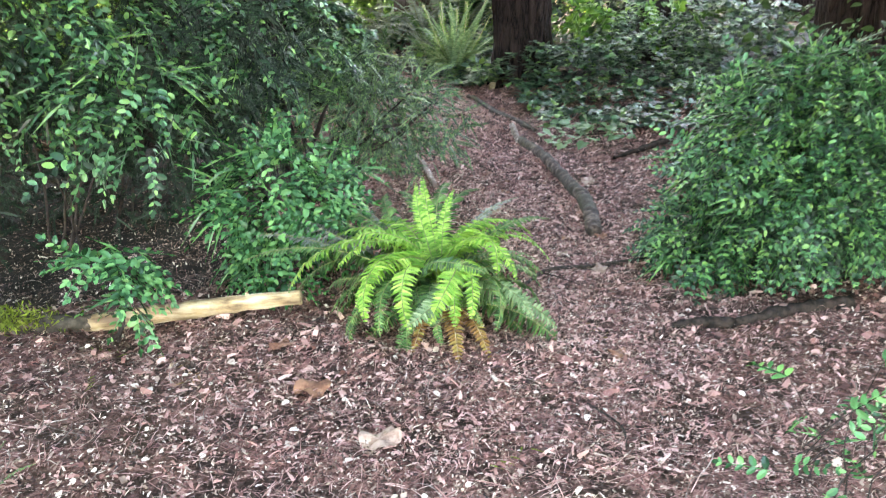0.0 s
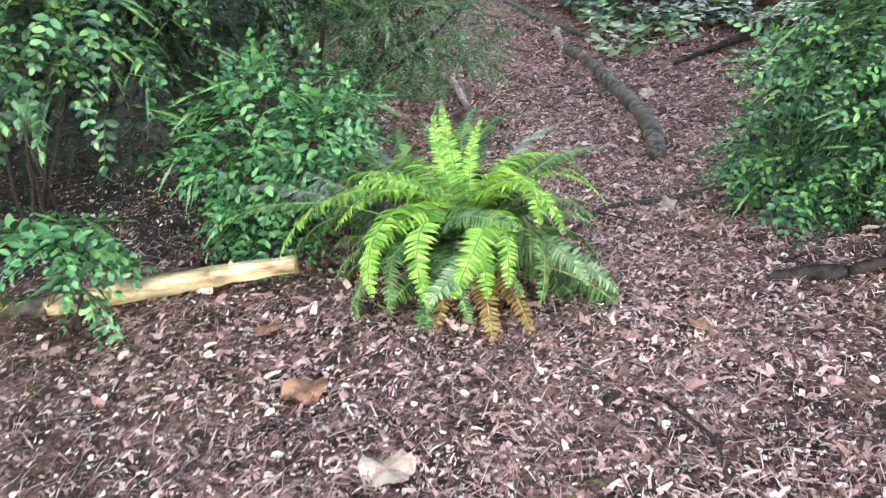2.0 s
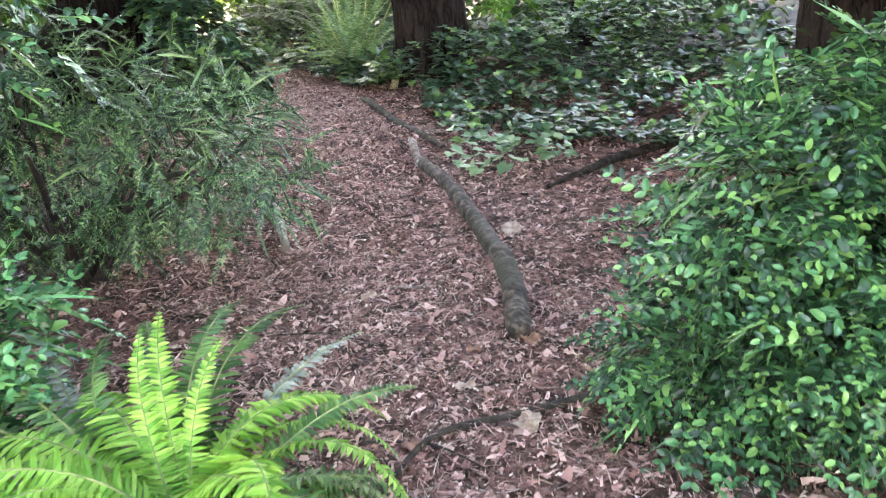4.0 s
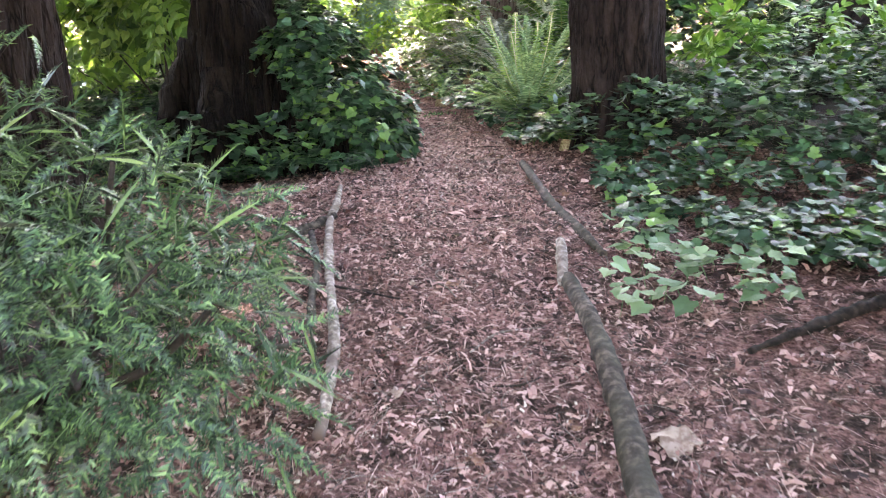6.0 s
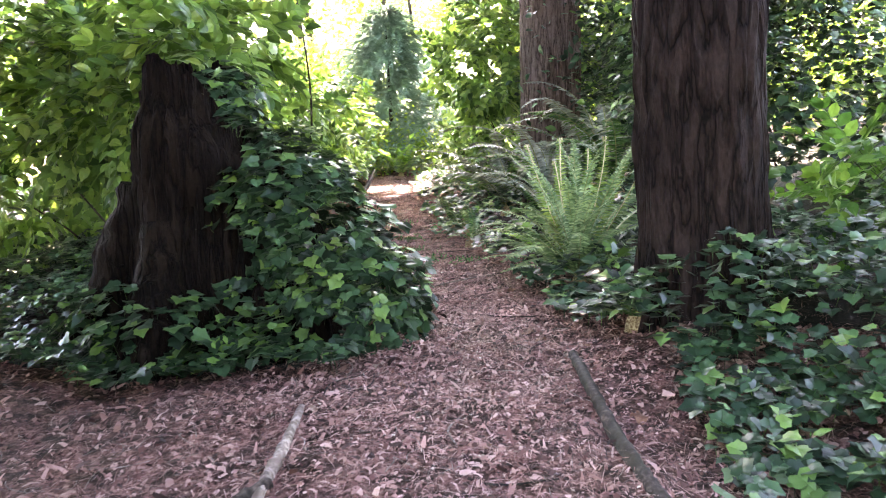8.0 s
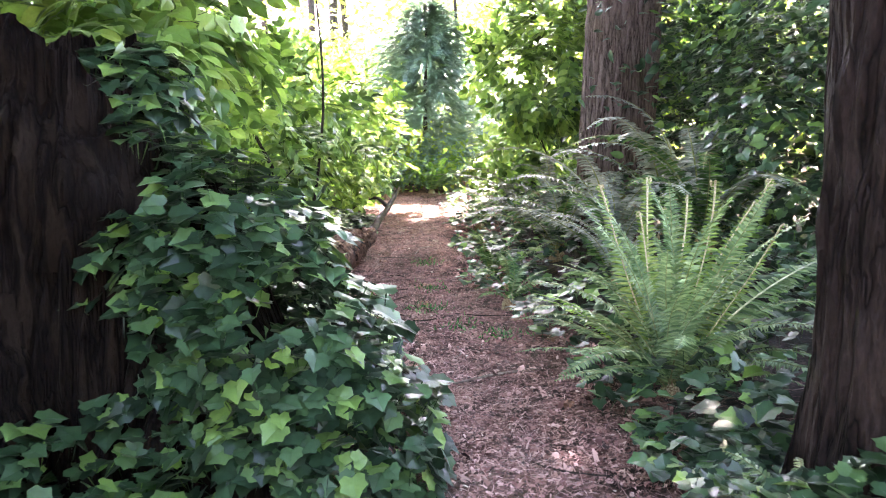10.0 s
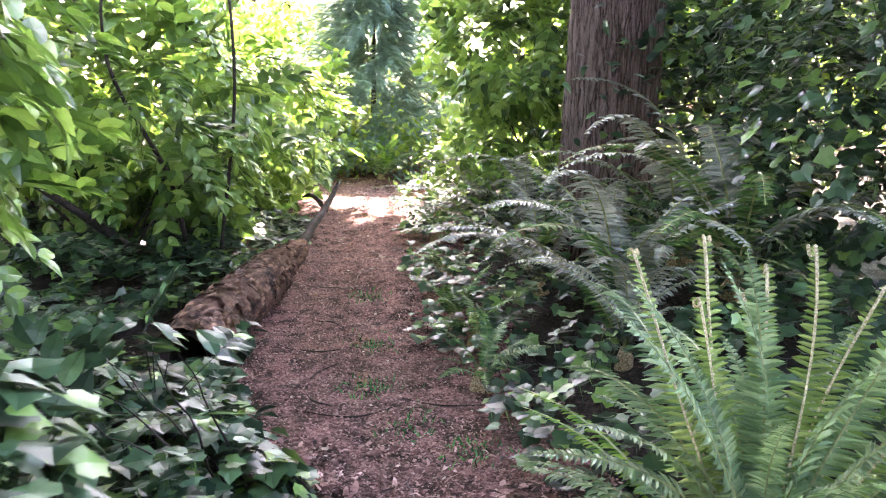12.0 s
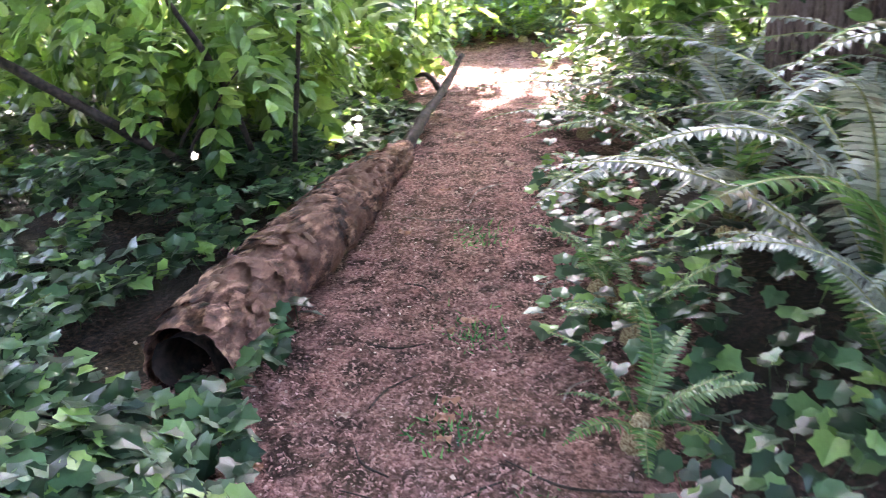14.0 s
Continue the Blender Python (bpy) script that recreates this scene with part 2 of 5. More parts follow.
YEW = leaf_material("dark needle", [(0, (.007, .02, .01)), (.4, (.025, .065, .03)), (.75, (.07, .155, .065)), (1, (.2, .33, .12))], 0.36, 0.2, shine=.45)
CONIFER = leaf_material("blue-green needle", [(0, (.09, .17, .14)), (1, (.17, .28, .22))], 0.5, 0.2)
BROAD = leaf_material("broad shrub leaf", [(0, (.03, .085, .02)), (.35, (.1, .21, .05)), (.75, (.19, .34, .085)), (1, (.28, .43, .12))], 0.33, 0.4, shine=.5)
# paler and yellower than the near leaves: sunlight put into the leaf colour
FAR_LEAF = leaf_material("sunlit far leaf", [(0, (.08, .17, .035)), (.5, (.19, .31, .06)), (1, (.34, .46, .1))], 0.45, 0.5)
# needle green taken near black, painting in the deep shade behind the shrubs
SHADE = leaf_material("shade-black needle", [(0, (.005, .013, .008)), (.7, (.014, .036, .02)), (1, (.03, .07, .035))], 0.5, 0.1)
CANOPY = leaf_material("canopy leaf", [(0, (.03, .07, .03)), (1, (.06, .12, .04))], 0.5, 0.25)
FERN_YOUNG = leaf_material("young fern blade", [(0, (.1, .28, .05)), (.45, (.2, .43, .08)), (1, (.38, .6, .15))], 0.42, 0.4)
FERN_DARK = leaf_material("old fern blade", [(0, (.025, .075, .025)), (.6, (.06, .16, .05)), (1, (.13, .25, .075))], 0.38, 0.3, spots=(.12, .1, .045), shine=.35)
FERN_CURL = leaf_material("unrolling fern blade", [(0, (.1, .19, .05)), (.6, (.18, .28, .08)), (1, (.3, .4, .15))], 0.45, 0.35)
FERN_MID = leaf_material("grown fern blade", [(0, (.07, .15, .07)), (.6, (.16, .27, .13)), (1, (.28, .4, .22))], 0.34, 0.35, shine=.5)
# pale grey in the base colour partly stands for sky sheen on the blades
FERN_GREY = leaf_material("grey-green fern blade with sky sheen", [(0, (.12, .15, .125)), (.6, (.21, .24, .2)), (1, (.33, .35, .3))], 0.3, 0.2, (1.2, 1.2, 1.0), spots=(.13, .1, .07), shine=.75)
FERN_BROWN = leaf_material("withered fern blade", [(0, (.16, .08, .03)), (.5, (.28, .15, .05)), (1, (.3, .26, .08))], 0.6, 0.3, (1.2, 1.0, .7))
RACHIS = plain_material("fern stalk", [(.3, (.12, .16, .05)), (.7, (.24, .24, .1))], 40, rough=0.6)
RACHIS_PALE = plain_material("pale fern stalk", [(.3, (.3, .34, .18)), (.7, (.5, .5, .32))], 40, rough=0.5)
RACHIS_FUZZ = plain_material("woolly young fern stalk", [(.3, (.3, .24, .13)), (.7, (.62, .54, .36))], 160, rough=0.9, bump=.8)
RACHIS_BROWN = plain_material("scaly fern stalk", [(.3, (.15, .09, .04)), (.7, (.42, .34, .2))], 120, rough=0.8, bump=.8)
def bark_material(name, dark, middle, light, scale=20, stretch=.16):
    """Bark with dark grooves between long plates."""
    m, nodes, links, bsdf = material(name)
    n = noise_of(nodes, links, scale, 3, (1, 1, stretch), .5)
    ridge = math_of(nodes, links, "MULTIPLY", math_of(nodes, links, "ABSOLUTE", math_of(nodes, links, "SUBTRACT", n, .5), 0), 9)
    fine = noise_of(nodes, links, scale * 5, 5, (1, 1, .35))
    col = ramp_of(nodes, links, ridge, [(.03, dark), (.22, middle), (1, light)])
    col = mix_of(nodes, links, .6, col, ramp_of(nodes, links, fine, [(.35, (.45, .45, .45)), (.65, (1.3, 1.3, 1.3))]), "MULTIPLY")
    col = mix_of(nodes, links, ramp_of(nodes, links, noise_of(nodes, links, 2.2, 4), [(.45, (0, 0, 0)), (.65, (.6, .6, .6))]), col, middle)
    links.new(col, bsdf.inputs["Base Color"])
    bsdf.inputs["Roughness"].default_value, bsdf.inputs["Specular IOR Level"].default_value = .9, .1
    h = math_of(nodes, links, "ADD", math_of(nodes, links, "MINIMUM", ridge, 1), math_of(nodes, links, "MULTIPLY", fine, .4))
    bump_of(nodes, links, bsdf, h, 1.0, .03)
    return m


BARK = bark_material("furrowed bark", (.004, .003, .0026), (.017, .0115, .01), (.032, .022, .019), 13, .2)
BARK_RED = bark_material("stringy grey-red bark", (.02, .013, .011), (.105, .072, .062), (.17, .125, .108), 26, .12)
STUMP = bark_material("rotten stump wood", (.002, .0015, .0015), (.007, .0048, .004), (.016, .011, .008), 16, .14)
TWIG = plain_material("dark twig bark", [(.2, (.008, .006, .005)), (.8, (.045, .033, .026))], 40, 5, (1, 1, 1), .8, .5, .002)
STICK = plain_material("weathered branch bark", [(.2, (.012, .009, .007)), (.5, (.045, .033, .026)), (.8, (.13, .1, .08))], 30, 7, (1, 1, 1), .8, 1, .006, (5, (.035, .033, .022)))
STICK_PALE = plain_material("bare grey stick", [(.25, (.1, .075, .06)), (.5, (.24, .19, .16)), (.75, (.45, .38, .33))], 40, 6, (1, 1, 1), .7, .5, .003, (7, (.14, .1, .08)))
LOG_YELLOW = plain_material("peeled yellow wood", [(.25, (.14, .09, .05)), (.5, (.36, .26, .14)), (.75, (.56, .46, .3))], 30, 6, (.15, 1, 1), .6, .6, .004, (2.6, (.075, .05, .028)))
LOG_ROT = plain_material("flaking log bark", [(.25, (.012, .006, .004)), (.5, (.09, .042, .027)), (.78, (.36, .2, .13))], 22, 8, (1, .5, 1), .9, 1.0, .014, (5, (.13, .065, .042)))
DARK_WOOD = plain_material("black wood and painted shade", [(.3, (.006, .004, .003)), (.7, (.03, .02, .015))], 30, 5, (1, 1, 1), .85, .6, .004)
CHIP = plain_material("wood chip", [(.1, (.018, .01, .008)), (.42, (.11, .066, .05)), (.62, (.27, .18, .14)), (.8, (.5, .38, .3)), (.93, (.78, .67, .55))], 50, 3, rough=.6, bump=.4, per_piece=.85)
CHIP_PALE = plain_material("bleached wood chip", [(.2, (.4, .31, .24)), (.7, (.76, .67, .57))], 60, 4, rough=.7, bump=.4, per_piece=.6)
LITTER = plain_material("needles and leaf crumbs", [(.1, (.03, .013, .011)), (.38, (.2, .09, .075)), (.66, (.42, .225, .19)), (.95, (.66, .43, .37))], 50, 3, rough=.62, bump=.3, per_piece=.85)
LITTER_FINE = plain_material("trodden reddish crumbs", [(.1, (.1, .045, .038)), (.5, (.27, .14, .12)), (.9, (.45, .265, .225))], 50, 3, rough=.7, bump=.3, per_piece=.8)
LEAF_BROWN = plain_material("dry leaf", [(.3, (.14, .06, .035)), (.7, (.3, .15, .09))], 30, 5, rough=.6, bump=.6, depth=.004)
LEAF_PALE = plain_material("pale dry leaf", [(.3, (.24, .15, .11)), (.7, (.42, .31, .24))], 30, 5, rough=.6, bump=.6, depth=.004)
MOSS = leaf_material("yellow-green moss", [(0, (.09, .13, .02)), (1, (.2, .25, .04))], .8, .3)


def ground_material():
    m, nodes, links, bsdf = material("forest floor")
    fine, mid, big = noise_of(nodes, links, 55, 7, rough=.75), noise_of(nodes, links, 9, 5), noise_of(nodes, links, 1.1, 4)
    a = ramp_of(nodes, links, fine, [(.3, (.03, .014, .011)), (.44, (.12, .058, .048)), (.56, (.34, .178, .152)), (.72, (.53, .32, .275))])
    b = ramp_of(nodes, links, fine, [(.3, (.012, .008, .006)), (.5, (.04, .025, .02)), (.7, (.13, .085, .065))])
    col = mix_of(nodes, links, ramp_of(nodes, links, mid, [(.4, (0, 0, 0)), (.6, (1, 1, 1))]), a, b)
    col = mix_of(nodes, links, ramp_of(nodes, links, big, [(.55, (0, 0, 0)), (.75, (.5, .5, .5))]), col, (.1, .07, .04))
    links.new(col, bsdf.inputs["Base Color"])
    bsdf.inputs["Roughness"].default_value = 0.85
    bsdf.inputs["Specular IOR Level"].default_value = 0.1
    bump_of(nodes, links, bsdf, fine, 1.0, 0.012)
    return m


SOIL = ground_material()
# near-black floor colour that paints in the shade under shrubs and ivy
SHADED_FLOOR = plain_material("floor darkened for shade", [(.25, (.005, .0035, .003)), (.5, (.018, .011, .008)), (.8, (.07, .042, .03))], 45, 7, rough=.9, bump=1, depth=.012, spread=(2.2, (.012, .01, .006)))

# ---- ground ----
def spread_axis(a, b, step, reach):
    inner = np.arange(a, b + step / 2, step)
    out = np.cumsum(step * 1.35 ** np.arange(1, 60))
    out = out[out < reach]
    return np.concatenate([a - out[::-1], inner, b + out])


gx, gy = spread_axis(-3.6, 3.4, 0.04, 400), spread_axis(0.2, 18, 0.04, 400)
GX, GY = np.meshgrid(gx, gy)
flat = np.column_stack([GX.ravel(), GY.ravel(), GX.ravel() * 0])
gzz = ground_z(flat[:, 0], flat[:, 1])
near = (np.abs(flat[:, 0]) < 5) & (flat[:, 1] > -2) & (flat[:, 1] < 20)
gzz += near * (0.022 * (value_noise(flat * 6, 1) - .5) + 0.014 * (value_noise(flat * 17, 2) - .5) + 0.05 * (value_noise(flat * 1.7, 4) - .5))
nx = len(gx)
qi, qj = np.meshgrid(np.arange(len(gy) - 1), np.arange(nx - 1), indexing="ij")
q0 = (qi * nx + qj).ravel()
gf = np.concatenate([np.stack([q0, q0 + 1, q0 + nx + 1], 1), np.stack([q0, q0 + nx + 1, q0 + nx], 1)])


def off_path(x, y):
    """Where the trodden litter gives way to a floor coloured dark for the shade under the plants."""
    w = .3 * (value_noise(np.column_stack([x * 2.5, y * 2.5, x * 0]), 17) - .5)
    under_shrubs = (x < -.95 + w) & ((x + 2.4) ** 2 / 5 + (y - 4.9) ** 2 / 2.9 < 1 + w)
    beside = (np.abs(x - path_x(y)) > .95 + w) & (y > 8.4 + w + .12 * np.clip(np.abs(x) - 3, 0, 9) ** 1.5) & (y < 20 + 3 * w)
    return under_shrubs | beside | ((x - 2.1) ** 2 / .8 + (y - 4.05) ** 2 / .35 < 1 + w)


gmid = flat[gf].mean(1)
ground = make("ground", np.column_stack([flat[:, :2], gzz]), gf, [SOIL, SHADED_FLOOR], index=off_path(gmid[:, 0], gmid[:, 1]).astype(int))
tagged(ground, "forest floor of dark soil and reddish needles", "ground", kind="structure")


def floor_z(x, y):
    """The height of the uneven floor."""
    x, y = np.atleast_1d(np.asarray(x, float)), np.atleast_1d(np.asarray(y, float))
    p = np.column_stack([x, y, x * 0])
    return ground_z(x, y) + 0.022 * (value_noise(p * 6, 1) - .5) + 0.014 * (value_noise(p * 17, 2) - .5) + 0.05 * (value_noise(p * 1.7, 4) - .5)


def holder(name, x, y, z, label, category, group=""):
    e = new(name)
    e.location = (x, y, z)
    return tagged(e, label, category, group)


# ---- trees ----
def trunk(name, x, y, r, height, mat, label, flare=0.35, lean=(0, 0), furrow=0.03, sides=110, seed=0, group="tree trunks"):
    base = gz(x, y) - 0.12
    rows = int(height / 0.05)
    z = np.linspace(0, 1, rows) ** 1.15 * height
    a = np.linspace(0, 2 * np.pi, sides, endpoint=False)
    Z, A = np.meshgrid(z, a, indexing="ij")
    R = r * (1 - 0.35 * Z / max(height, 8)) * (1 + flare * np.exp(-Z / 0.28) * (1 + .45 * np.sin(A * 5 + seed) + .25 * np.sin(A * 3 + 2 * seed)))
    wob = value_noise(np.column_stack([np.cos(A).ravel() * 1.3 + seed, np.sin(A).ravel() * 1.3, Z.ravel() * .7]), seed).reshape(Z.shape)
    R *= 1 + .1 * (wob - .5)
    strip = value_noise(np.column_stack([np.cos(A).ravel() * r / .035 + seed, np.sin(A).ravel() * r / .035, Z.ravel() / .3]), seed + 3).reshape(Z.shape)
    strip2 = value_noise(np.column_stack([np.cos(A).ravel() * r / .016, np.sin(A).ravel() * r / .016, Z.ravel() / .09]), seed + 4).reshape(Z.shape)
    R += furrow * (np.abs(strip - .5) * 2 - .5) + furrow * .35 * (strip2 - .5)
    v = np.column_stack([(R * np.cos(A) + lean[0] * Z).ravel(), (R * np.sin(A) + lean[1] * Z).ravel(), Z.ravel()])
    i, j = np.meshgrid(np.arange(rows - 1), np.arange(sides), indexing="ij")
    a0, b0 = (i * sides + j).ravel(), (i * sides + (j + 1) % sides).ravel()
    f = np.concatenate([np.stack([a0, b0, b0 + sides], 1), np.stack([a0, b0 + sides, a0 + sides], 1)])
    e = holder(name, x, y, base, label, "tree", group)
    make("trunk", v, f, mat, e)
    return e


def crown_for(e, n, low, high, spread, seed, mat=None):
    """Boughs and leaf clumps high above, one crown on the tree e."""
    r = np.random.default_rng(seed)
    clumps = np.column_stack([r.normal(0, spread, 26), r.normal(0, spread, 26), r.uniform(low, high, 26)])
    k = r.integers(0, 26, n)
    at = clumps[k] + r.normal(0, [.7, .7, .28], (n, 3))
    fwd = np.column_stack([r.normal(size=(n, 2)), r.normal(0, .35, n)])
    v, f = stamp(OVAL_LEAF, at, axes_from(fwd, r.normal(0, .4, (n, 3)) + [0, 0, 1]), r.uniform(.22, .42, n))
    c = make("crown", v, f, mat or CANOPY, e)
    tagged(c, kind="stuff")
    boughs = [tube(bend((0, 0, q[2] - .8), q, 8, .2, .05, i), [.07, .02], 6) for i, q in enumerate(clumps[:14])]
    make("limb", *joined(boughs), TWIG, e)


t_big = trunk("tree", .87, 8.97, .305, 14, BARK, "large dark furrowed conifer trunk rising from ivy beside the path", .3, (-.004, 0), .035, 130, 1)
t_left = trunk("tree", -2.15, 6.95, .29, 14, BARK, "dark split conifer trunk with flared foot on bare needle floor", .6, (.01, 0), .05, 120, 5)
t_far = trunk("tree", -.42, 14.35, .355, 14, BARK_RED, "grey-red stringy-barked trunk behind the fern bank", .25, (.02, 0), .02, 110, 9)
t_rear = trunk("tree", 5.6, 13.2, .3, 14, BARK, "shaded conifer trunk behind the ivy bank", .4, (0, 0), .03, 80, 13)
t_side = trunk("tree", 3.35, 6.9, .3, 14, BARK, "brown conifer trunk behind the evergreen shrub", .4, (0, 0), .03, 80, 17)

# ---- ferns ----
def frond_shape(length, el, droop, pairs, width, seed, curl=0.0, fill=.92):
    """A sword-fern frond that rises at el degrees and bends over by droop degrees. Returns blades and stalk."""
    r = np.random.default_rng(seed)
    n = 70 if curl else 26
    s = np.linspace(0, 1, n)
    ang = np.radians(el - droop * s ** 1.25)
    if curl:
        ang = ang - np.radians(curl) * np.clip((s - .89) / .11, 0, 1)
    ds = np.full(n, length / (n - 1))
    if curl:
        ds[s > .89] *= .9
    x, z = np.concatenate([[0], np.cumsum(np.cos(ang[:-1]) * ds[:-1])]), np.concatenate([[0], np.cumsum(np.sin(ang[:-1]) * ds[:-1])])
    y = .07 * length * np.sin(s * 3 + seed) * s
    line = np.column_stack([x, y, z])
    sp = np.linspace(.1, .985 if not curl else .93, pairs)
    prof = np.clip((sp - .02) / .3, 0, 1) ** .8 * (1 - sp) ** .55 * 1.3 + .03
    if curl:
        prof = .2 + .8 * np.clip((1 - sp) * 1.35, 0, 1)
    at = np.stack([np.interp(sp, s, line[:, k]) for k in range(3)], 1)
    tg = np.stack([np.interp(sp, s, np.gradient(line[:, k])) for k in range(3)], 1)
    tg /= np.linalg.norm(tg, axis=1, keepdims=True)
    out_v, out_f = [], []
    gap = length * (sp[1] - sp[0])
    for side in (1, -1):
        lat = np.tile([0, side, 0], (pairs, 1)).astype(float)
        up = np.cross(tg, lat) * side * -1
        up = np.where(up[:, 2:3] < 0, -up, up)
        a = np.radians(4 + 20 * sp + r.normal(0, 6, pairs))
        fwd = lat * np.cos(a)[:, None] + tg * np.sin(a)[:, None] + up * r.normal(-.08, .12, pairs)[:, None]
        ln = width * prof * r.uniform(.88, 1.1, pairs)
        w = np.minimum(gap * fill, ln * .5 + .002)
        # a blade: base, belly, tip, with a crease
        blade = (np.array([(-.5, 0, 0), (.5, 0, 0), (-.46, .58, .02), (.4, .62, .02), (0, 1, -.14), (0, .3, -.05)]), np.array([(0, 1, 5), (0, 5, 2), (1, 3, 5), (5, 3, 4), (5, 4, 2)]))
        ax = axes_from(fwd, up)
        v, f = stamp(blade, at, ax, np.column_stack([w, ln, ln]))
        out_v.append(v)
        out_f.append(f)
    blades = joined(list(zip(out_v, out_f)))
    stalk = tube(line, [.0045 * length + .001, .003 * length, .0065 if curl else .0012], 5)
    return blades, stalk


def frond_mesh(args, mat, stalk_mat):
    (bv, bf), (sv, sf) = frond_shape(*args, fill=.7 if len(args) > 6 else .9)
    v, f = joined([(bv, bf), (sv, sf)])
    ob = make("frond", v, f, [mat, stalk_mat], None, False, np.repeat([0, 1], [len(bf), len(sf)]))
    me = ob.data
    bpy.data.objects.remove(ob)
    return me


FRONDS = {}


def frond_set(key, specs):
    FRONDS[key] = [frond_mesh(a, m, s) for a, m, s in specs]


def place_frond(e, me, azimuth, scale=1.0, roll=0.0, pitch=0.0, label="", off=(0, 0, 0)):
    ob = new("frond", me)
    ob.parent = e
    ob.matrix_basis = pose(*off) @ pose(0, 0, 0, roll, -pitch, azimuth) @ Matrix.Scale(scale, 4)
    return tagged(ob, label)


def crown_base(e, r=.05, mat=None):
    v, f = tube([(0, 0, -.08), (0, 0, 0), (0, 0, .05)], [r * 1.2, r, r * .4], 9, .3, 4)
    make("rootstock", v, f, mat or RACHIS_BROWN, e)


def fern(x, y, key, n, seed, label, size=1.0, lift=0.0, pitch=0.0, group="sword ferns", sector=(0, 360)):
    r = np.random.default_rng(seed)
    e = holder("sword_fern", x, y, floor_z(x, y)[0] + lift, label, "fern", group)
    crown_base(e, .05 * size)
    for i in range(n):
        az = sector[0] + (sector[1] - sector[0]) * (i + r.uniform(-.35, .35)) / n
        place_frond(e, FRONDS[key][r.integers(len(FRONDS[key]))], az, size * r.uniform(.8, 1.12), r.normal(0, 9), pitch + r.normal(0, 6))
    return e


frond_set("young", [((.76, 68, 142, 46, .085, 1), FERN_YOUNG, RACHIS), ((.74, 80, 165, 44, .085, 2), FERN_YOUNG, RACHIS), ((.66, 84, 175, 40, .08, 3), FERN_YOUNG, RACHIS), ((.62, 80, 50, 42, .055, 31), FERN_YOUNG, RACHIS)])
frond_set("old", [((.78, 66, 145, 48, .08, 4), FERN_DARK, RACHIS), ((.72, 52, 128, 44, .075, 5), FERN_DARK, RACHIS), ((.95, 72, 85, 54, .075, 6), FERN_DARK, RACHIS), ((.7, 50, 105, 40, .09, 7), FERN_MID, RACHIS), ((.9, 66, 60, 50, .07, 32), FERN_GREY, RACHIS)])
frond_set("brown", [((.5, 25, 75, 28, .06, 8), FERN_BROWN, RACHIS_BROWN)])
frond_set("erect", [((1.15, 82, 40, 58, .085, 9), FERN_MID, RACHIS), ((1.1, 76, 50, 56, .085, 10), FERN_MID, RACHIS), ((1.0, 66, 70, 52, .09, 11), FERN_MID, RACHIS), ((1.05, 56, 75, 54, .09, 12), FERN_MID, RACHIS), ((.85, 35, 55, 46, .08, 13), FERN_MID, RACHIS)])
frond_set("curled", [((1.16, 84, 12, 48, .085, 14, 420), FERN_CURL, RACHIS_FUZZ), ((1.06, 80, -8, 44, .08, 15, 380), FERN_CURL, RACHIS_FUZZ), ((1.2, 86, 18, 50, .085, 16, 430), FERN_CURL, RACHIS_FUZZ)])
frond_set("grey", [((1.1, 74, 105, 50, .075, 17), FERN_GREY, RACHIS), ((1.2, 84, 118, 52, .078, 18), FERN_GREY, RACHIS), ((1.0, 62, 92, 46, .075, 19), FERN_GREY, RACHIS), ((1.1, 50, 80, 48, .07, 20), FERN_GREY, RACHIS), ((1.0, 35, 60, 44, .07, 30), FERN_DARK, RACHIS), ((1.0, 70, 110, 46, .07, 33), FERN_DARK, RACHIS)])
frond_set("small", [((.35, 60, 70, 24, .045, 21), FERN_MID, RACHIS), ((.32, 45, 70, 24, .045, 22), FERN_DARK, RACHIS), ((.38, 70, 60, 26, .045, 23), FERN_DARK, RACHIS)])
frond_set("sunny", [((.9, 70, 85, 40, .09, 24), FERN_YOUNG, RACHIS), ((.95, 60, 80, 40, .09, 25), FERN_YOUNG, RACHIS), ((.8, 45, 70, 38, .09, 26), FERN_MID, RACHIS)])

frond_set("long", [((1.6, 46, 52, 60, .1, 27), FERN_MID, RACHIS_PALE), ((1.5, 52, 60, 58, .1, 28), FERN_MID, RACHIS_PALE), ((1.3, 24, 30, 56, .065, 34), FERN_YOUNG, RACHIS_PALE)])

# the bright fern at the start
f1 = holder("sword_fern", -.03, 3.17, floor_z(-.03, 3.17)[0] + .04, "bright green sword fern with old dark lower fronds on wood chips", "fern", "sword ferns")
crown_base(f1, .07, TWIG)
rf = np.random.default_rng(31)
for az, kind, sc, pi in [(196, 0, 1.06, -2), (183, 1, .9, 6), (207, 0, .8, 12), (170, 0, .95, 4), (222, 1, .85, -6), (244, 1, .95, -6), (256, 2, .95, -12), (266, 1, .9, -8), (280, 2, .9, -12), (294, 1, .8, -8), (318, 1, .85, 8), (345, 0, .82, 10),
                         (8, 0, .78, 12), (28, 0, .82, 14), (52, 0, .8, 8), (88, 3, .8, 4), (104, 3, .86, -2), (70, 3, .75, 0), (130, 0, .9, 6), (300, 2, .95, 14), (235, 2, .6, 16)]:
    place_frond(f1, FRONDS["young"][kind], az + rf.uniform(-4, 4), sc, rf.normal(0, 14), pi, "bright young frond", (.02, .02, .05))
for i in range(30):
    az = 150 + i * 8.4 + rf.uniform(-9, 9)
    place_frond(f1, FRONDS["old"][(0, 1, 3, 0)[rf.integers(4)]], az, rf.uniform(.6, .88), rf.normal(0, 22), rf.normal(-2, 12), "dull dark frond")
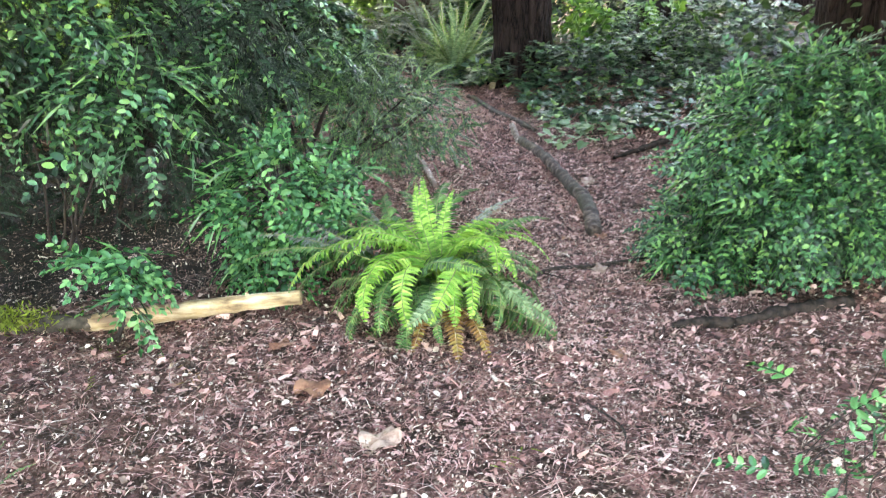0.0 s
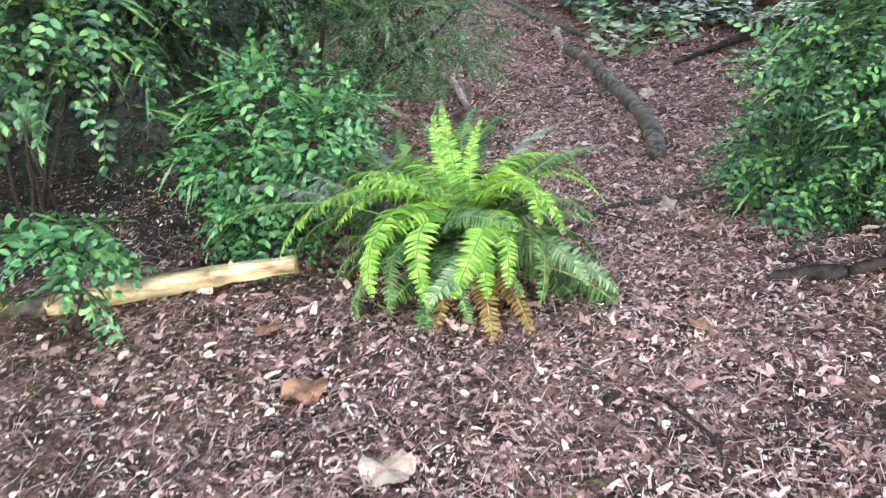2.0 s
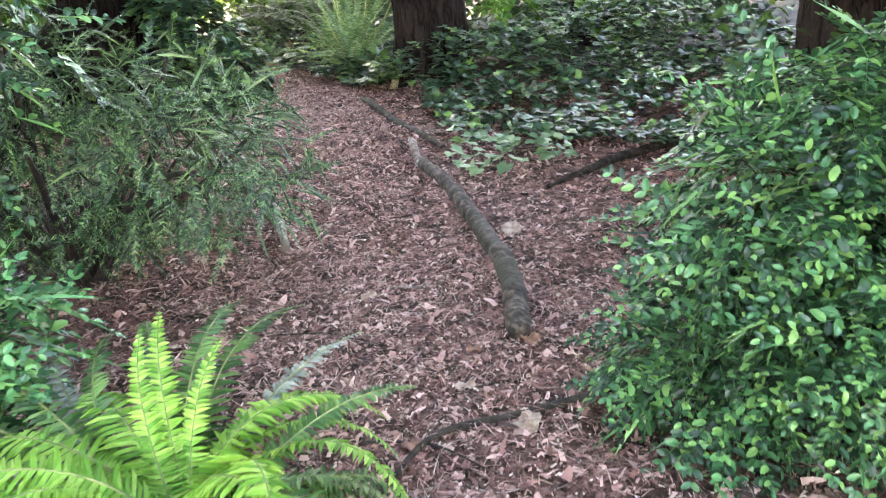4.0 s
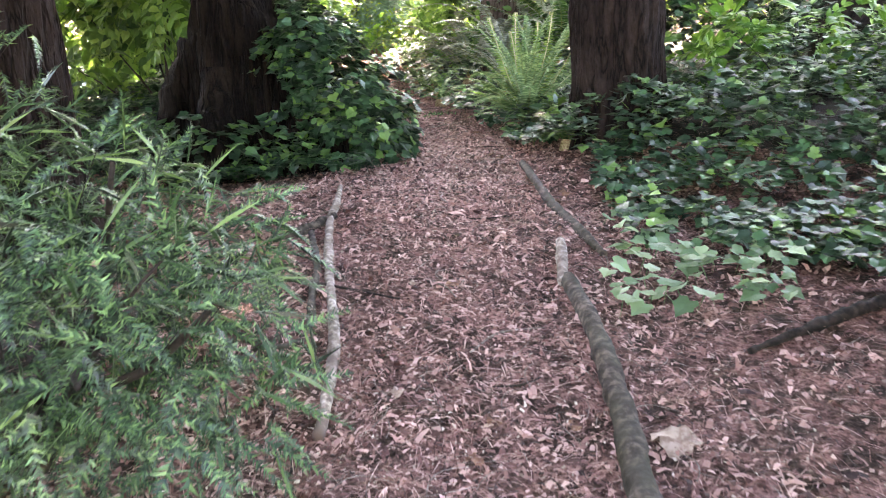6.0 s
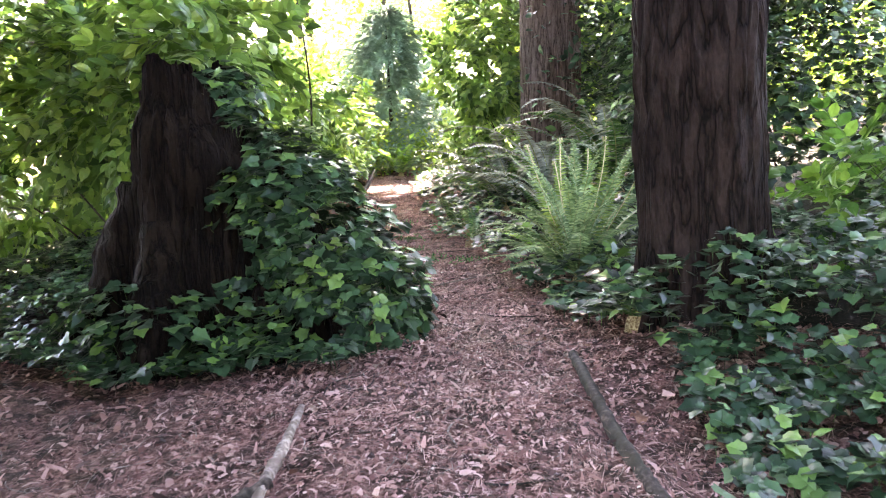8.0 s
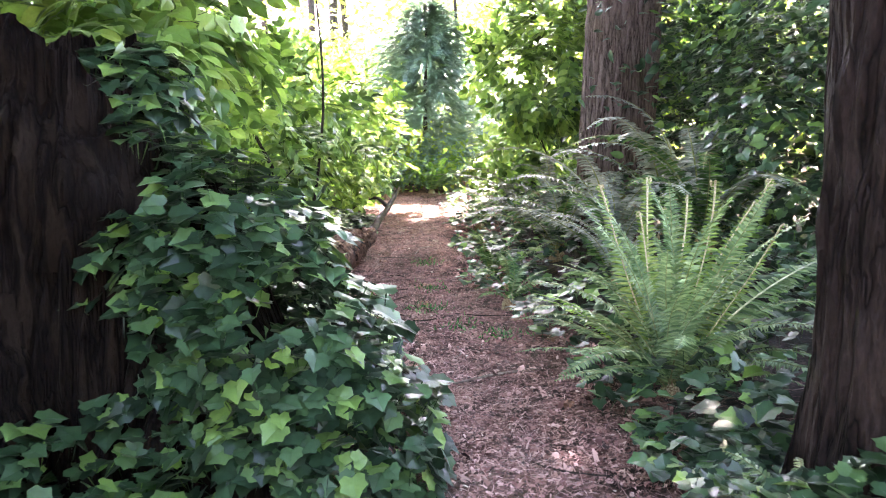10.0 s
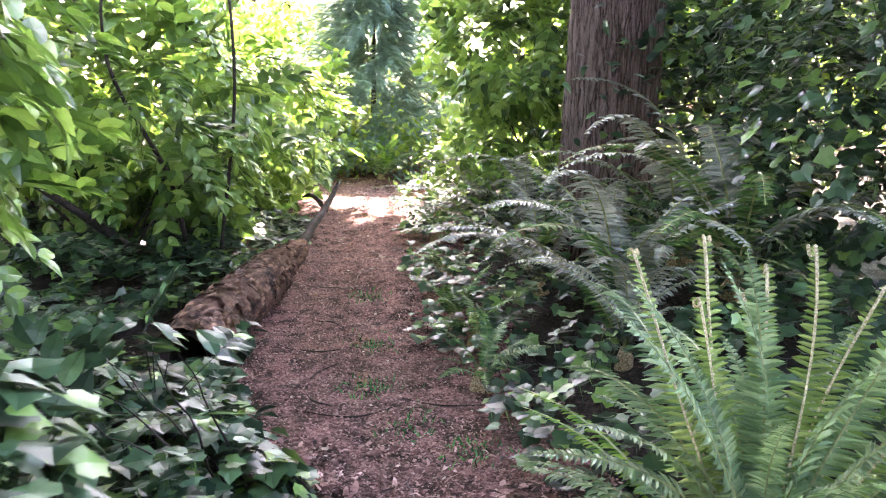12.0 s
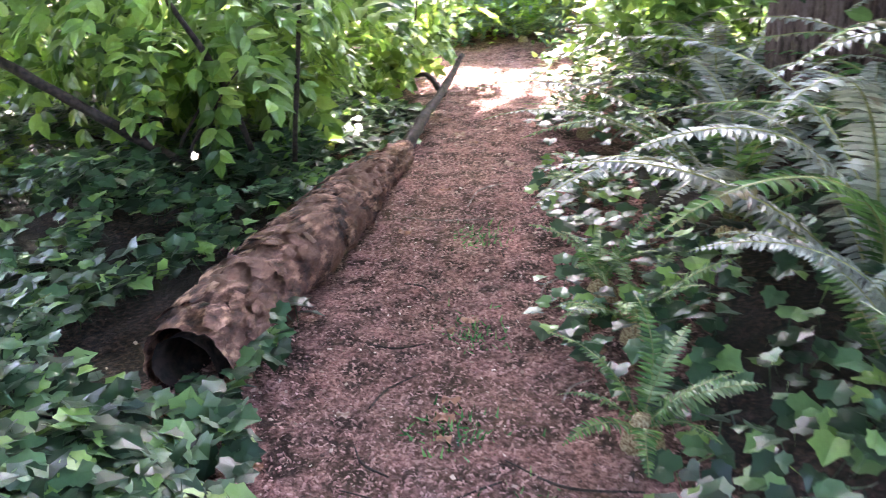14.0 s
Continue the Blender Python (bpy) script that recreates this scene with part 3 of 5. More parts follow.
for az, k, sc, pi in [(62, 2, .85, -6), (48, 4, .75, -6), (78, 2, .8, 0), (112, 2, .8, -4), (128, 4, .8, -12), (140, 2, .9, -12), (150, 4, 1.0, -18), (158, 2, .95, -16), (165, 4, .95, -20), (95, 2, .75, 4), (30, 2, .7, -4), (10, 1, .8, 6), (172, 2, .9, -18), (180, 0, 1.0, -4), (20, 0, .8, 0)]:
    place_frond(f1, FRONDS["old"][k], az, sc, rf.normal(0, 12), pi, "dull grey-green frond")
for az in (285, 300, 262):
    place_frond(f1, FRONDS["brown"][0], az, rf.uniform(.8, 1), 0, 0, "withered orange frond")
place_frond(f1, FRONDS["old"][1], 338, 1.0, 15, -24, "dull dark frond", (.02, -.02, 0))

# the tall fern beside the large trunk
f2 = fern(.18, 10.2, "erect", 34, 41, "tall green sword fern beside the large trunk", .84, .02, 2)
for az, sc, k, pi in ((134, 1.02, 0, -24), (122, .9, 1, -22), (110, 1.06, 0, -24), (92, 1.08, 1, -30), (74, 1.0, 2, -22), (58, .95, 0, -24), (40, .98, 2, -18), (20, .9, 1, -24), (100, .8, 2, -14)):
    place_frond(f2, FRONDS["curled"][k], az, sc, 0, pi, "young frond with a coiled tip")
for az, sc, k, pi in ((124, 1.2, 3, -8), (150, 1.0, 4, 0), (165, .95, 4, 6), (95, 1.1, 3, -6), (60, 1.1, 3, 0), (190, .85, 4, 0), (215, .85, 3, 4), (240, .9, 4, 10)):
    place_frond(f2, FRONDS["erect"][k], az, sc, 8, pi)
for az, sc, k, pi in ((121, 1.0, 0, 0), (112, .8, 1, 2), (134, .98, 2, 0), (142, .8, 2, 4), (78, 1.0, 0, -5), (50, .9, 1, 0)):
    place_frond(f2, FRONDS["long"][k], az, sc, 10, pi, "long arching frond with a pale midrib")
# the dull ferns behind
for (x, y, n, sd, s) in ((-.25, 12.3, 20, 43, 1.2), (-.75, 13.1, 15, 44, 1.15), (.35, 12.6, 16, 45, 1.45), (-.2, 11.9, 9, 46, .75), (-.9, 14.2, 13, 47, 1.05), (-1.5, 15.3, 12, 48, .95), (.1, 13.3, 12, 49, 1.5)):
    fern(x, y, "grey", n, sd, "tall grey-green fern with arching fronds and painted sky sheen on bank", s, .05, 4)
for (x, y, n, sd, s) in ((-.83, 11.65, 9, 51, 1.0), (-1.45, 13.5, 8, 52, .9), (-1.15, 12.5, 9, 53, 1.0), (-1.75, 14.6, 8, 71, 1.1), (-2.1, 15.9, 8, 72, 1.1), (-.95, 12.2, 8, 57, 1.1), (.55, 8.75, 9, 54, .9), (-2.75, 11.1, 8, 55, 1.1), (-2.2, 10.7, 6, 56, 1.0), (1.9, 4.5, 8, 58, 1.3), (-1.2, 1.9, 5, 59, .6)):
    fern(x, y, "small", n, sd, "small dark green fern at the edge of the path", s, .04, 0)
for (x, y, n, sd, s) in ((-3.9, 18.3, 20, 61, 1.0), (-4.6, 17.6, 16, 62, .9), (-2.2, 19.2, 16, 63, 1.0), (-5.4, 19.2, 16, 64, 1.1), (-3.2, 20.2, 14, 65, 1.0), (-3.3, 18.0, 18, 69, .95), (-4.2, 17.0, 14, 70, .8), (-4.9, 9.8, 14, 66, .9), (-5.8, 11.2, 14, 67, 1.0), (2.6, 5.0, 14, 68, .9)):
    fern(x, y, "sunny", n, sd, "bright yellow-green fern beyond the path", s, .02, 6)

# ---- ivy ----
IVY_PIECE = ivy_on_stalk()


def ivy_patch(name, spots, label, seed, singles=240, near_to=(0, 0), mat=None):
    """Ivy over the spots (x, y, height above the floor, normal x, y, z, size): the nearest leaves single, the rest joined."""
    r = np.random.default_rng(seed)
    p = np.asarray(spots, float)
    at = p[:, :3]
    nrm = p[:, 3:6] + r.normal(0, .5, (len(p), 3)) + [0, 0, .9]
    fwd = np.column_stack([r.normal(size=(len(p), 2)), r.normal(-.35, .3, len(p))])
    fwd -= nrm * (np.sum(fwd * nrm, 1) / np.sum(nrm * nrm, 1))[:, None]
    ax = axes_from(fwd, nrm)
    d = np.hypot(at[:, 0] - near_to[0], at[:, 1] - near_to[1])
    pick = np.zeros(len(p), bool)
    pick[np.argsort(d)[:singles]] = True
    c = at.mean(0)
    c[2] = gz(c[0], c[1])
    e = holder(name, *c, label, "ivy")
    v, f = stamp(IVY_PIECE, at[~pick] - c, ax[~pick], p[~pick, 6])
    tagged(make("ivy_leaves", v, f, mat or IVY, e, False), kind="stuff")
    ob = make("leaf", *IVY_PIECE, mat or IVY, None, False)
    me = ob.data
    bpy.data.objects.remove(ob)
    for k in np.flatnonzero(pick):
        o = new("leaf", me)
        o.parent = e
        m = Matrix(ax[k].tolist()).transposed().to_4x4()
        o.matrix_basis = Matrix.Translation((at[k] - c).tolist()) @ m @ Matrix.Scale(float(p[k, 6]), 4)
    return e


def carpet(r, n, inside, box, height, size=(.045, .085)):
    x, y = r.uniform(box[0], box[1], n), r.uniform(box[2], box[3], n)
    k = inside(x, y)
    x, y = x[k], y[k]
    edge = value_noise(np.column_stack([x * 2.2, y * 2.2, x * 0]), 8)
    h = height(x, y) * (0.35 + .65 * r.uniform(0, 1, len(x)) ** .5) * (.6 + .8 * edge)
    gap = value_noise(np.column_stack([x * 5, y * 5, x * 0 + 3]), 9)
    keep = gap > .27
    z = floor_z(x, y) + h + .03
    up = np.column_stack([x * 0, x * 0 - .25, x * 0 + 1])
    return np.column_stack([x, y, z, up, r.uniform(*size, len(x))])[keep]


ri = np.random.default_rng(71)
right_bank = carpet(ri, 12000, lambda x, y: (x > np.interp(y, [6, 7.2, 8.2, 8.6, 9.5, 12], [1.15, .85, .7, path_x(8.6) + .55, .02, -.9])) & (x > .1) & ((y > 6.9) | (x > 1.2 + (6.9 - y) * 1.2)),
                    (.1, 3.6, 5.9, 9.6), lambda x, y: .08 + .2 * np.exp(-((x - .9) ** 2 / .3 + (y - 8.5) ** 2 / .12)) + .16 * np.clip((x - .8) / .8, 0, 1) * np.clip((y - 6.8) / 1.5, 0, 1) + .35 * np.clip((x - 1.3) / .8, 0, 1) * np.clip((y - 7.6), 0, 1))
ivy_patch("ivy_patch", right_bank, "dark glossy ivy covering the bank beside the large trunk", 72, 280, (.9, 6.8))
young = carpet(ri, 170, lambda x, y: (x > .78), (.75, 1.5, 6.2, 7.5), lambda x, y: .06 + x * 0, (.055, .095))
ivy_patch("ivy_patch", young, "scattered young ivy leaves beside the fallen branch", 79, 60, (.9, 6.5), IVY_PALE)
def right_edge(y):
    return np.interp(y, [9.3, 9.6, 10.5, 11.64, 12.2, 13.9, 15.5, 17.3, 18], [.1, .02, -.42, -.86, -1.27, -1.82, -2.3, -2.9, -3.0])


path_right = carpet(ri, 12000, lambda x, y: (x > right_edge(y) + .07 * np.sin(y * 5)) & (x < path_x(y) + 2.4), (-2.9, 2.4, 9.3, 17.6),
                    lambda x, y: .07 + .3 * np.clip((x - right_edge(y)) * 1.2, 0, 1.2) + .14 * np.exp(-((x + .4) ** 2 + (y - 10.95) ** 2) / .12), (.05, .1))
ivy_patch("ivy_patch", path_right, "ivy along the edge of the path under the ferns", 73, 260, (-.6, 10.6))
left_front = carpet(ri, 8500, lambda x, y: (x < np.minimum(path_x(y) - .5 + .08 * np.sin(y * 4), -.68)) & (y > 8.05 + .1 * np.sin(x * 4) + .12 * np.clip(-1.9 - x, 0, 2)), (-4.2, -.6, 7.9, 10.9),
                    lambda x, y: .1 + .16 * np.clip((y - 8.4), 0, 1) + .3 * np.exp(-((x + 1.05) ** 2 + (y - 8.8) ** 2) / .2))
ivy_patch("ivy_patch", left_front, "glossy ivy around the foot of the rotten stump", 74, 280, (-1.0, 8.5))
left_log = carpet(ri, 17000, lambda x, y: (x < path_x(y) - .48) & ~((np.abs(x + 2.42) < .3) & (y > 11.25)), (-5.4, -1.0, 10.2, 14.8), lambda x, y: .1 + .2 * np.clip((path_x(y) - .7 - x), 0, 1), (.055, .1))
ivy_patch("ivy_patch", left_log, "ivy around the fallen log beside the path", 75, 260, (-2.0, 10.9))


def clad(r, n, centre, radii, low, size=(.05, .09), front=None):
    """Spots on a lumpy mound."""
    p, d = ellipsoid_points(r, n, centre, radii, .86)
    k = p[:, 2] > low
    if front is not None:
        k &= d @ np.asarray(front) > -.3
    k &= value_noise(p * 5.5, 61) > .4
    return np.column_stack([p, d + [0, 0, .45], r.uniform(*size, n)])[k]


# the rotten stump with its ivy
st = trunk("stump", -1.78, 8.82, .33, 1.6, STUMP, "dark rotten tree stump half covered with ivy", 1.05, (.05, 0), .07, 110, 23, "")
top = st.children[0]
tv = np.empty(len(top.data.vertices) * 3, np.float32)
top.data.vertices.foreach_get("co", tv)
tv = tv.reshape(-1, 3)
hh = value_noise(np.column_stack([tv[:, 0] * 6, tv[:, 1] * 6, tv[:, 0] * 0]), 12)
hi = np.clip((tv[:, 2] - .9) / .5, 0, 1)
tv[:, 2] += hi * ((hh - .45) * .22 - .16 * ((tv[:, 0] - .02) / .3) ** 2 + .04)
pull = 1 + .06 * hi - .28 * hi ** 4
tv[:, 0] = (tv[:, 0] - .05) * pull + .05
tv[:, 1] *= pull
top.data.vertices.foreach_set("co", tv.ravel())
top.data.update()
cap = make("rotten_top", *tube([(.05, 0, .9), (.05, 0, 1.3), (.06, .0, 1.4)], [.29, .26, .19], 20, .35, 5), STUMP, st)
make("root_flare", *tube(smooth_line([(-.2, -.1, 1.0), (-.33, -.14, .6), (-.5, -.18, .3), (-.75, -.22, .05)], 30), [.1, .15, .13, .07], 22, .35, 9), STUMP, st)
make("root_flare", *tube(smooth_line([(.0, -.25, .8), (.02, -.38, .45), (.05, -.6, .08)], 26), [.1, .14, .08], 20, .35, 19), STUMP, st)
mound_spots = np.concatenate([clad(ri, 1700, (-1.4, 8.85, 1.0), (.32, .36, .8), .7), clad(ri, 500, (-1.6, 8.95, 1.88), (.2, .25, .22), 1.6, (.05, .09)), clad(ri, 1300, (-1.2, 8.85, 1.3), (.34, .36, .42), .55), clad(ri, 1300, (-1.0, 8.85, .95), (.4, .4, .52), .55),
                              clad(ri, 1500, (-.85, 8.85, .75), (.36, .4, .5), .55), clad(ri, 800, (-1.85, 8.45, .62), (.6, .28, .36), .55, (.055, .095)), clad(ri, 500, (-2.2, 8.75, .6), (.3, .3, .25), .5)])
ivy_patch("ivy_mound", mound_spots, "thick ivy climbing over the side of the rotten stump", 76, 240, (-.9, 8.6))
# invented solid inside the mound, so gaps between leaves read as shade
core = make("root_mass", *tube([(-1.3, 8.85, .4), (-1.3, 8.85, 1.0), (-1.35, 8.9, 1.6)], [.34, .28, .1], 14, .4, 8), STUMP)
tagged(core, "dark core added under the ivy to darken its gaps", "stump")
low_spots = np.concatenate([clad(ri, 1300, (-1.15, 9.5, .66), (.4, .4, .34), .6, (.045, .08)), clad(ri, 1300, (-1.55, 10.25, .7), (.4, .42, .32), .6, (.06, .11)), clad(ri, 900, (-2.1, 10.75, .7), (.42, .35, .3), .6, (.06, .1))])
ivy_patch("ivy_mound", low_spots, "waist-high ivy on the bank before the fallen log", 78, 260, (-1.1, 9.8))
# the ivy wall on the right
wall_spots = np.concatenate([clad(ri, 5200, (1.75, 12.7, 1.7), (1.35, .9, 2.1), .8, (.07, .11), (0, -1, 0)), clad(ri, 2600, (3.0, 10.9, 1.15), (1.0, .8, .7), .8, (.06, .1), (-.3, -1, 0)),
                             clad(ri, 1600, (.75, 13.0, 1.3), (.6, .6, 1.3), .8, (.07, .1), (0, -1, 0)), clad(ri, 2600, (1.1, 13.7, 2.4), (.85, .6, 1.3), .8, (.07, .1), (0, -1, 0))])
ivy_patch("ivy_wall", wall_spots, "tall dark mass of ivy behind the ferns", 77, 200, (.5, 12.0))
# added dark post within the ivy that stands for the shade inside it
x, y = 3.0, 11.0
tagged(make("ivy_tangle", *tube([(x, y, gz(x, y) - .1), (x, y, gz(x, y) + .6), (x, y, gz(x, y) + 1.2)], [.4, .38, .08], 18, .35, 7), DARK_WOOD), "dark core added inside the ivy to darken its gaps", "stump")


# ---- shrubs ----
SPRIG = twig_of(ROUND_LEAF, 6, .16, .037, 62)
SPRIG_BUSH = twig_of(ROUND_LEAF, 5, .15, .042, 65, seed=2)
FEATHER = twig_of(NEEDLE, 17, .12, .024, 60, seed=3)
BROAD_TWIG = twig_of(BROAD_LEAF, 4, .28, .12, 55, seed=4, taper=.2)


def shrub(name, base, blobs, twig, mat, label, stems=9, seed=0, hang=.35, wild=.5, stem_r=.008, category="shrub", size=(.8, 1.2), shell=.5):
    """blobs: (centre, radii, number of twigs)."""
    r = np.random.default_rng(seed)
    bz = floor_z(*base)[0]
    e = holder(name, base[0], base[1], bz, label, category, "shrubs")
    o = np.array([base[0], base[1], bz])
    allp, alld = [], []
    for c, rad, n in blobs:
        p, d = ellipsoid_points(r, n, c, rad, shell)
        k = p[:, 2] > ground_z(p[:, 0], p[:, 1]) + .04
        allp.append(p[k])
        alld.append(d[k])
    p, d = np.concatenate(allp), np.concatenate(alld)
    fwd = d * [1, 1, .6] + r.normal(0, wild, p.shape) + [0, 0, -hang]
    up = np.column_stack([r.normal(0, .35, (len(p), 2)), np.full(len(p), .7)]) + d * .8
    v, f = stamp(twig, p - o, axes_from(fwd, up), r.uniform(*size, len(p)))
    fine = [tube(bend(p[k] - o - d[k] * .12 - [0, 0, .04], p[k] - o, 3), [.002, .001], 3, close=False) for k in r.choice(len(p), min(len(p), 120), replace=False)]
    fv, ff = joined(fine)
    v, f, split = np.concatenate([v, fv]), np.concatenate([f, ff + len(v)]), len(f)
    tagged(make("foliage", v, f, [mat, TWIG], e, False, (np.arange(len(f)) >= split).astype(int)), kind="stuff")
    for i, k in enumerate(r.choice(len(p), stems, replace=False)):
        q = p[k] - o
        a = r.normal(0, .03, 3) * [1, 1, 0]
        v, f = tube(bend(a - [0, 0, .03], q, 12, .06 * abs(q[2]), .012, i + seed), [stem_r, stem_r * .6, stem_r * .25], 5)
        make("stem", v, f, TWIG, e)
    return e


shrub("evergreen_shrub", (1.55, 3.7), [((1.72, 3.74, .72), (.58, .5, .52), 2000), ((1.25, 3.8, .36), (.24, .32, .2), 280), ((2.2, 3.9, .75), (.6, .5, .55), 700), ((1.78, 3.45, .6), (.55, .2, .26), 400)], SPRIG, HUCKLE,
      "dense glossy evergreen shrub with small oval leaves over chips", 14, 81, shell=.3)
shrub("evergreen_shrub", (-.76, 3.55), [((-.68, 3.5, .66), (.33, .24, .27), 300), ((-.72, 3.42, .4), (.2, .16, .15), 80)], SPRIG_BUSH, BUSH, "bushy green shrub with small oval leaves behind the yellow log", 9, 82)
shrub("evergreen_shrub", (-1.28, 2.98), [((-1.2, 2.9, .56), (.15, .1, .07), 44), ((-1.13, 2.83, .44), (.04, .04, .08), 9)], SPRIG_BUSH, BUSH, "small sprig of oval green leaves over the yellow log", 3, 83, .5)
shrub("evergreen_shrub", (-1.9, 4.0), [((-1.85, 3.9, 1.4), (.95, .6, .55), 520), ((-1.15, 3.1, 1.1), (.3, .25, .3), 80), ((-2.4, 3.6, 1.5), (.8, .5, .5), 260), ((-1.1, 4.3, 1.3), (.6, .45, .5), 160)], SPRIG_BUSH, HUCKLE,
      "tall dark evergreen shrub with hanging leafy twigs", 6, 84, .5)
shrub("feathery_shrub", (-1.9, 4.7), [((-1.9, 4.6, .75), (1.0, .5, .6), 900), ((-2.6, 4.0, .7), (.6, .5, .5), 400), ((-1.4, 4.2, .95), (.4, .3, .35), 220), ((-1.7, 4.1, 1.35), (1.1, .45, .5), 1500)], FEATHER, SHADE, "feathery undergrowth coloured near black to stand for shade", 6, 88, .2, .9, .01, size=(.9, 1.5))
shrub("feathery_shrub", (-.78, 5.0), [((-.75, 4.95, .9), (.74, .6, .46), 1150), ((-.25, 4.7, .85), (.42, .4, .3), 330), ((-1.3, 5.3, 1.2), (.6, .5, .55), 260)], FEATHER, YEW,
      "feathery dark conifer bush with many low dark stems", 16, 85, .2, .9, .013, size=(.8, 1.3))
shrub("green_sprig", (.86, 1.62), [((.8, 1.6, .48), (.1, .1, .22), 11), ((.98, 1.72, .55), (.1, .08, .22), 8)], SPRIG_BUSH, BUSH, "bright green leafy sprigs standing in wood chips", 4, 86, -.4, size=(.5, .75), stem_r=.004)


def arm(name, pts, radii, label, mat=None, sides=9, rough=.2, seed=0, category="branch"):
    v, f = tube(smooth_line(pts, max(16, len(pts) * 7)), radii, sides, rough, seed)
    return tagged(make(name, v, f, mat or TWIG), label, category)


for i, p in enumerate([[(-.8, 5.0, .32), (-.62, 4.92, .62), (-.3, 4.85, .72), (-.02, 4.8, .95)], [(-.78, 5.0, .32), (-.74, 4.7, .65), (-.63, 4.35, .88), (-.55, 4.1, 1.0)], [(-.85, 5.0, .32), (-1.0, 4.9, .7), (-1.25, 4.75, 1.1)],
                       [(-.75, 5.02, .32), (-.5, 5.0, .75), (-.35, 4.95, 1.2)], [(-.8, 4.97, .32), (-.95, 5.1, .9), (-1.0, 5.15, 1.5)], [(-.5, 4.9, .66), (-.35, 4.7, .8), (-.2, 4.5, .85)]]):
    arm("branch", p, [.02, .014, .006], "dark bare stem of the feathery bush", seed=50 + i)

# broad-leaved shrubs along the path
shrub("broadleaf_shrub", (-3.6, 13.0), [((-3.6, 13.3, 1.95), (.95, .8, .7), 270), ((-3.4, 13.6, 1.5), (.45, .5, .3), 60), ((-4.8, 13.4, 2.2), (1.2, .9, 1.2), 330)], BROAD_TWIG, BROAD, "arching broad-leaved shrub with pale green leaves over the log", 8, 91, .15, .6, .014)
shrub("broadleaf_shrub", (-3.6, 15.9), [((-4.1, 15.9, 2.0), (1.0, .8, 1.0), 330), ((-3.9, 15.3, 1.4), (.5, .5, .4), 90)], BROAD_TWIG, BROAD, "bright broad-leaved shrub where the path bends", 8, 92, .1, .6, .012)
shrub("broadleaf_shrub", (-3.0, 10.2), [((-3.0, 10.3, 2.1), (.9, .6, .7), 330), ((-4.2, 10.6, 2.0), (1.0, .9, 1.1), 380), ((-1.95, 9.55, 2.3), (.45, .25, .2), 70)], BROAD_TWIG, BROAD, "broad-leaved shrub behind the rotten stump", 8, 93, .1, .6, .012)
shrub("broadleaf_shrub", (-.9, 15.6), [((-1.2, 15.6, 2.7), (.8, .6, .8), 330), ((-.2, 16.0, 3.1), (1.0, .7, 1.0), 330), ((-1.3, 15.8, 1.6), (.6, .5, .6), 160)], BROAD_TWIG, BROAD, "leafy shrub around the stringy-barked trunk", 7, 94, .1, .6, .012)
shrub("broadleaf_shrub", (-1.3, 10.3), [((-1.45, 10.0, 1.2), (.25, .25, .25), 9)], BROAD_TWIG, IVY, "low broad-leaved stems among the ivy beside the path", 5, 95, 0, .6, .006, size=(.6, .85))
shrub("broadleaf_shrub", (2.2, 9.6), [((2.1, 9.3, 1.3), (.8, .7, .3), 70)], BROAD_TWIG, IVY_BRIGHT, "bright leafy stems over the ivy bank", 5, 96, 0, .6, .006, size=(.6, .9))


arm("branch", [(-3.3, 13.2, .75), (-3.5, 12.9, 1.05), (-3.8, 12.5, 1.45), (-4.4, 12.2, 1.9)], [.035, .03, .018], "dark arching shrub stem beside the log", seed=1)
arm("branch", [(-3.35, 13.3, .75), (-3.7, 13.1, .95), (-4.4, 13.0, 1.15)], [.022, .014], "dark low shrub stem beside the log", seed=2)

arm("branch", [(-2.95, 13.2, 1.0), (-2.85, 13.25, 2.2), (-2.95, 13.2, 3.6)], [.014, .011, .006], "thin upright dark shrub stem", seed=3)
arm("branch", [(-3.3, 13.4, .8), (-3.15, 12.9, 1.5), (-3.35, 12.6, 2.2), (-3.3, 12.5, 2.9)], [.02, .014, .007], "crooked dark shrub stem", seed=4)

# small blue-green conifer beyond the bend
def conifer(x, y, h, seed):
    r = np.random.default_rng(seed)
    z = gz(x, y)
    e = holder("young_conifer", x, y, z, "young blue-green conifer beyond the bend of the path", "tree")
    make("trunk", *tube([(0, 0, -.05), (0, 0, h * .5), (0, 0, h)], [.05, .03, .005], 8), TWIG, e)
    n = 5200
    hh = r.uniform(.08, 1, n) * h
    a = np.floor(hh / .22) * 2.4 + r.integers(0, 6, n) * 1.047 + r.normal(0, .16, n)
    rad = (1 - hh / h) ** .7 * .6 * h * (.7 + .6 * value_noise(np.column_stack([np.cos(a) * 2 + 5, np.sin(a) * 2 + 5, hh * 3]), 6)) * r.uniform(.15, 1, n) + .03
    p = np.column_stack([rad * np.cos(a), rad * np.sin(a), hh - rad * .25])
    fwd = np.column_stack([np.cos(a), np.sin(a), a * 0 - .2]) + r.normal(0, .35, (n, 3))
    v, f = stamp(FEATHER, p, axes_from(fwd, np.tile([0, 0, 1.0], (n, 1))), r.uniform(1.8, 3.0, n))
    tagged(make("foliage", v, f, CONIFER, e, False), kind="stuff")


conifer(-3.75, 19.1, 2.9, 5)

# ---- fallen wood ----
def lay(pts, h=0.0):
    return [(x, y, floor_z(x, y)[0] + h) for x, y in pts]


def log_thing(name, pts, radii, mat, label, sides=14, rough=.15, seed=0, category="log"):
    v, f = tube(smooth_line(pts, 120), radii, sides, rough, seed)
    return tagged(make(name, v, f, mat), label, category)


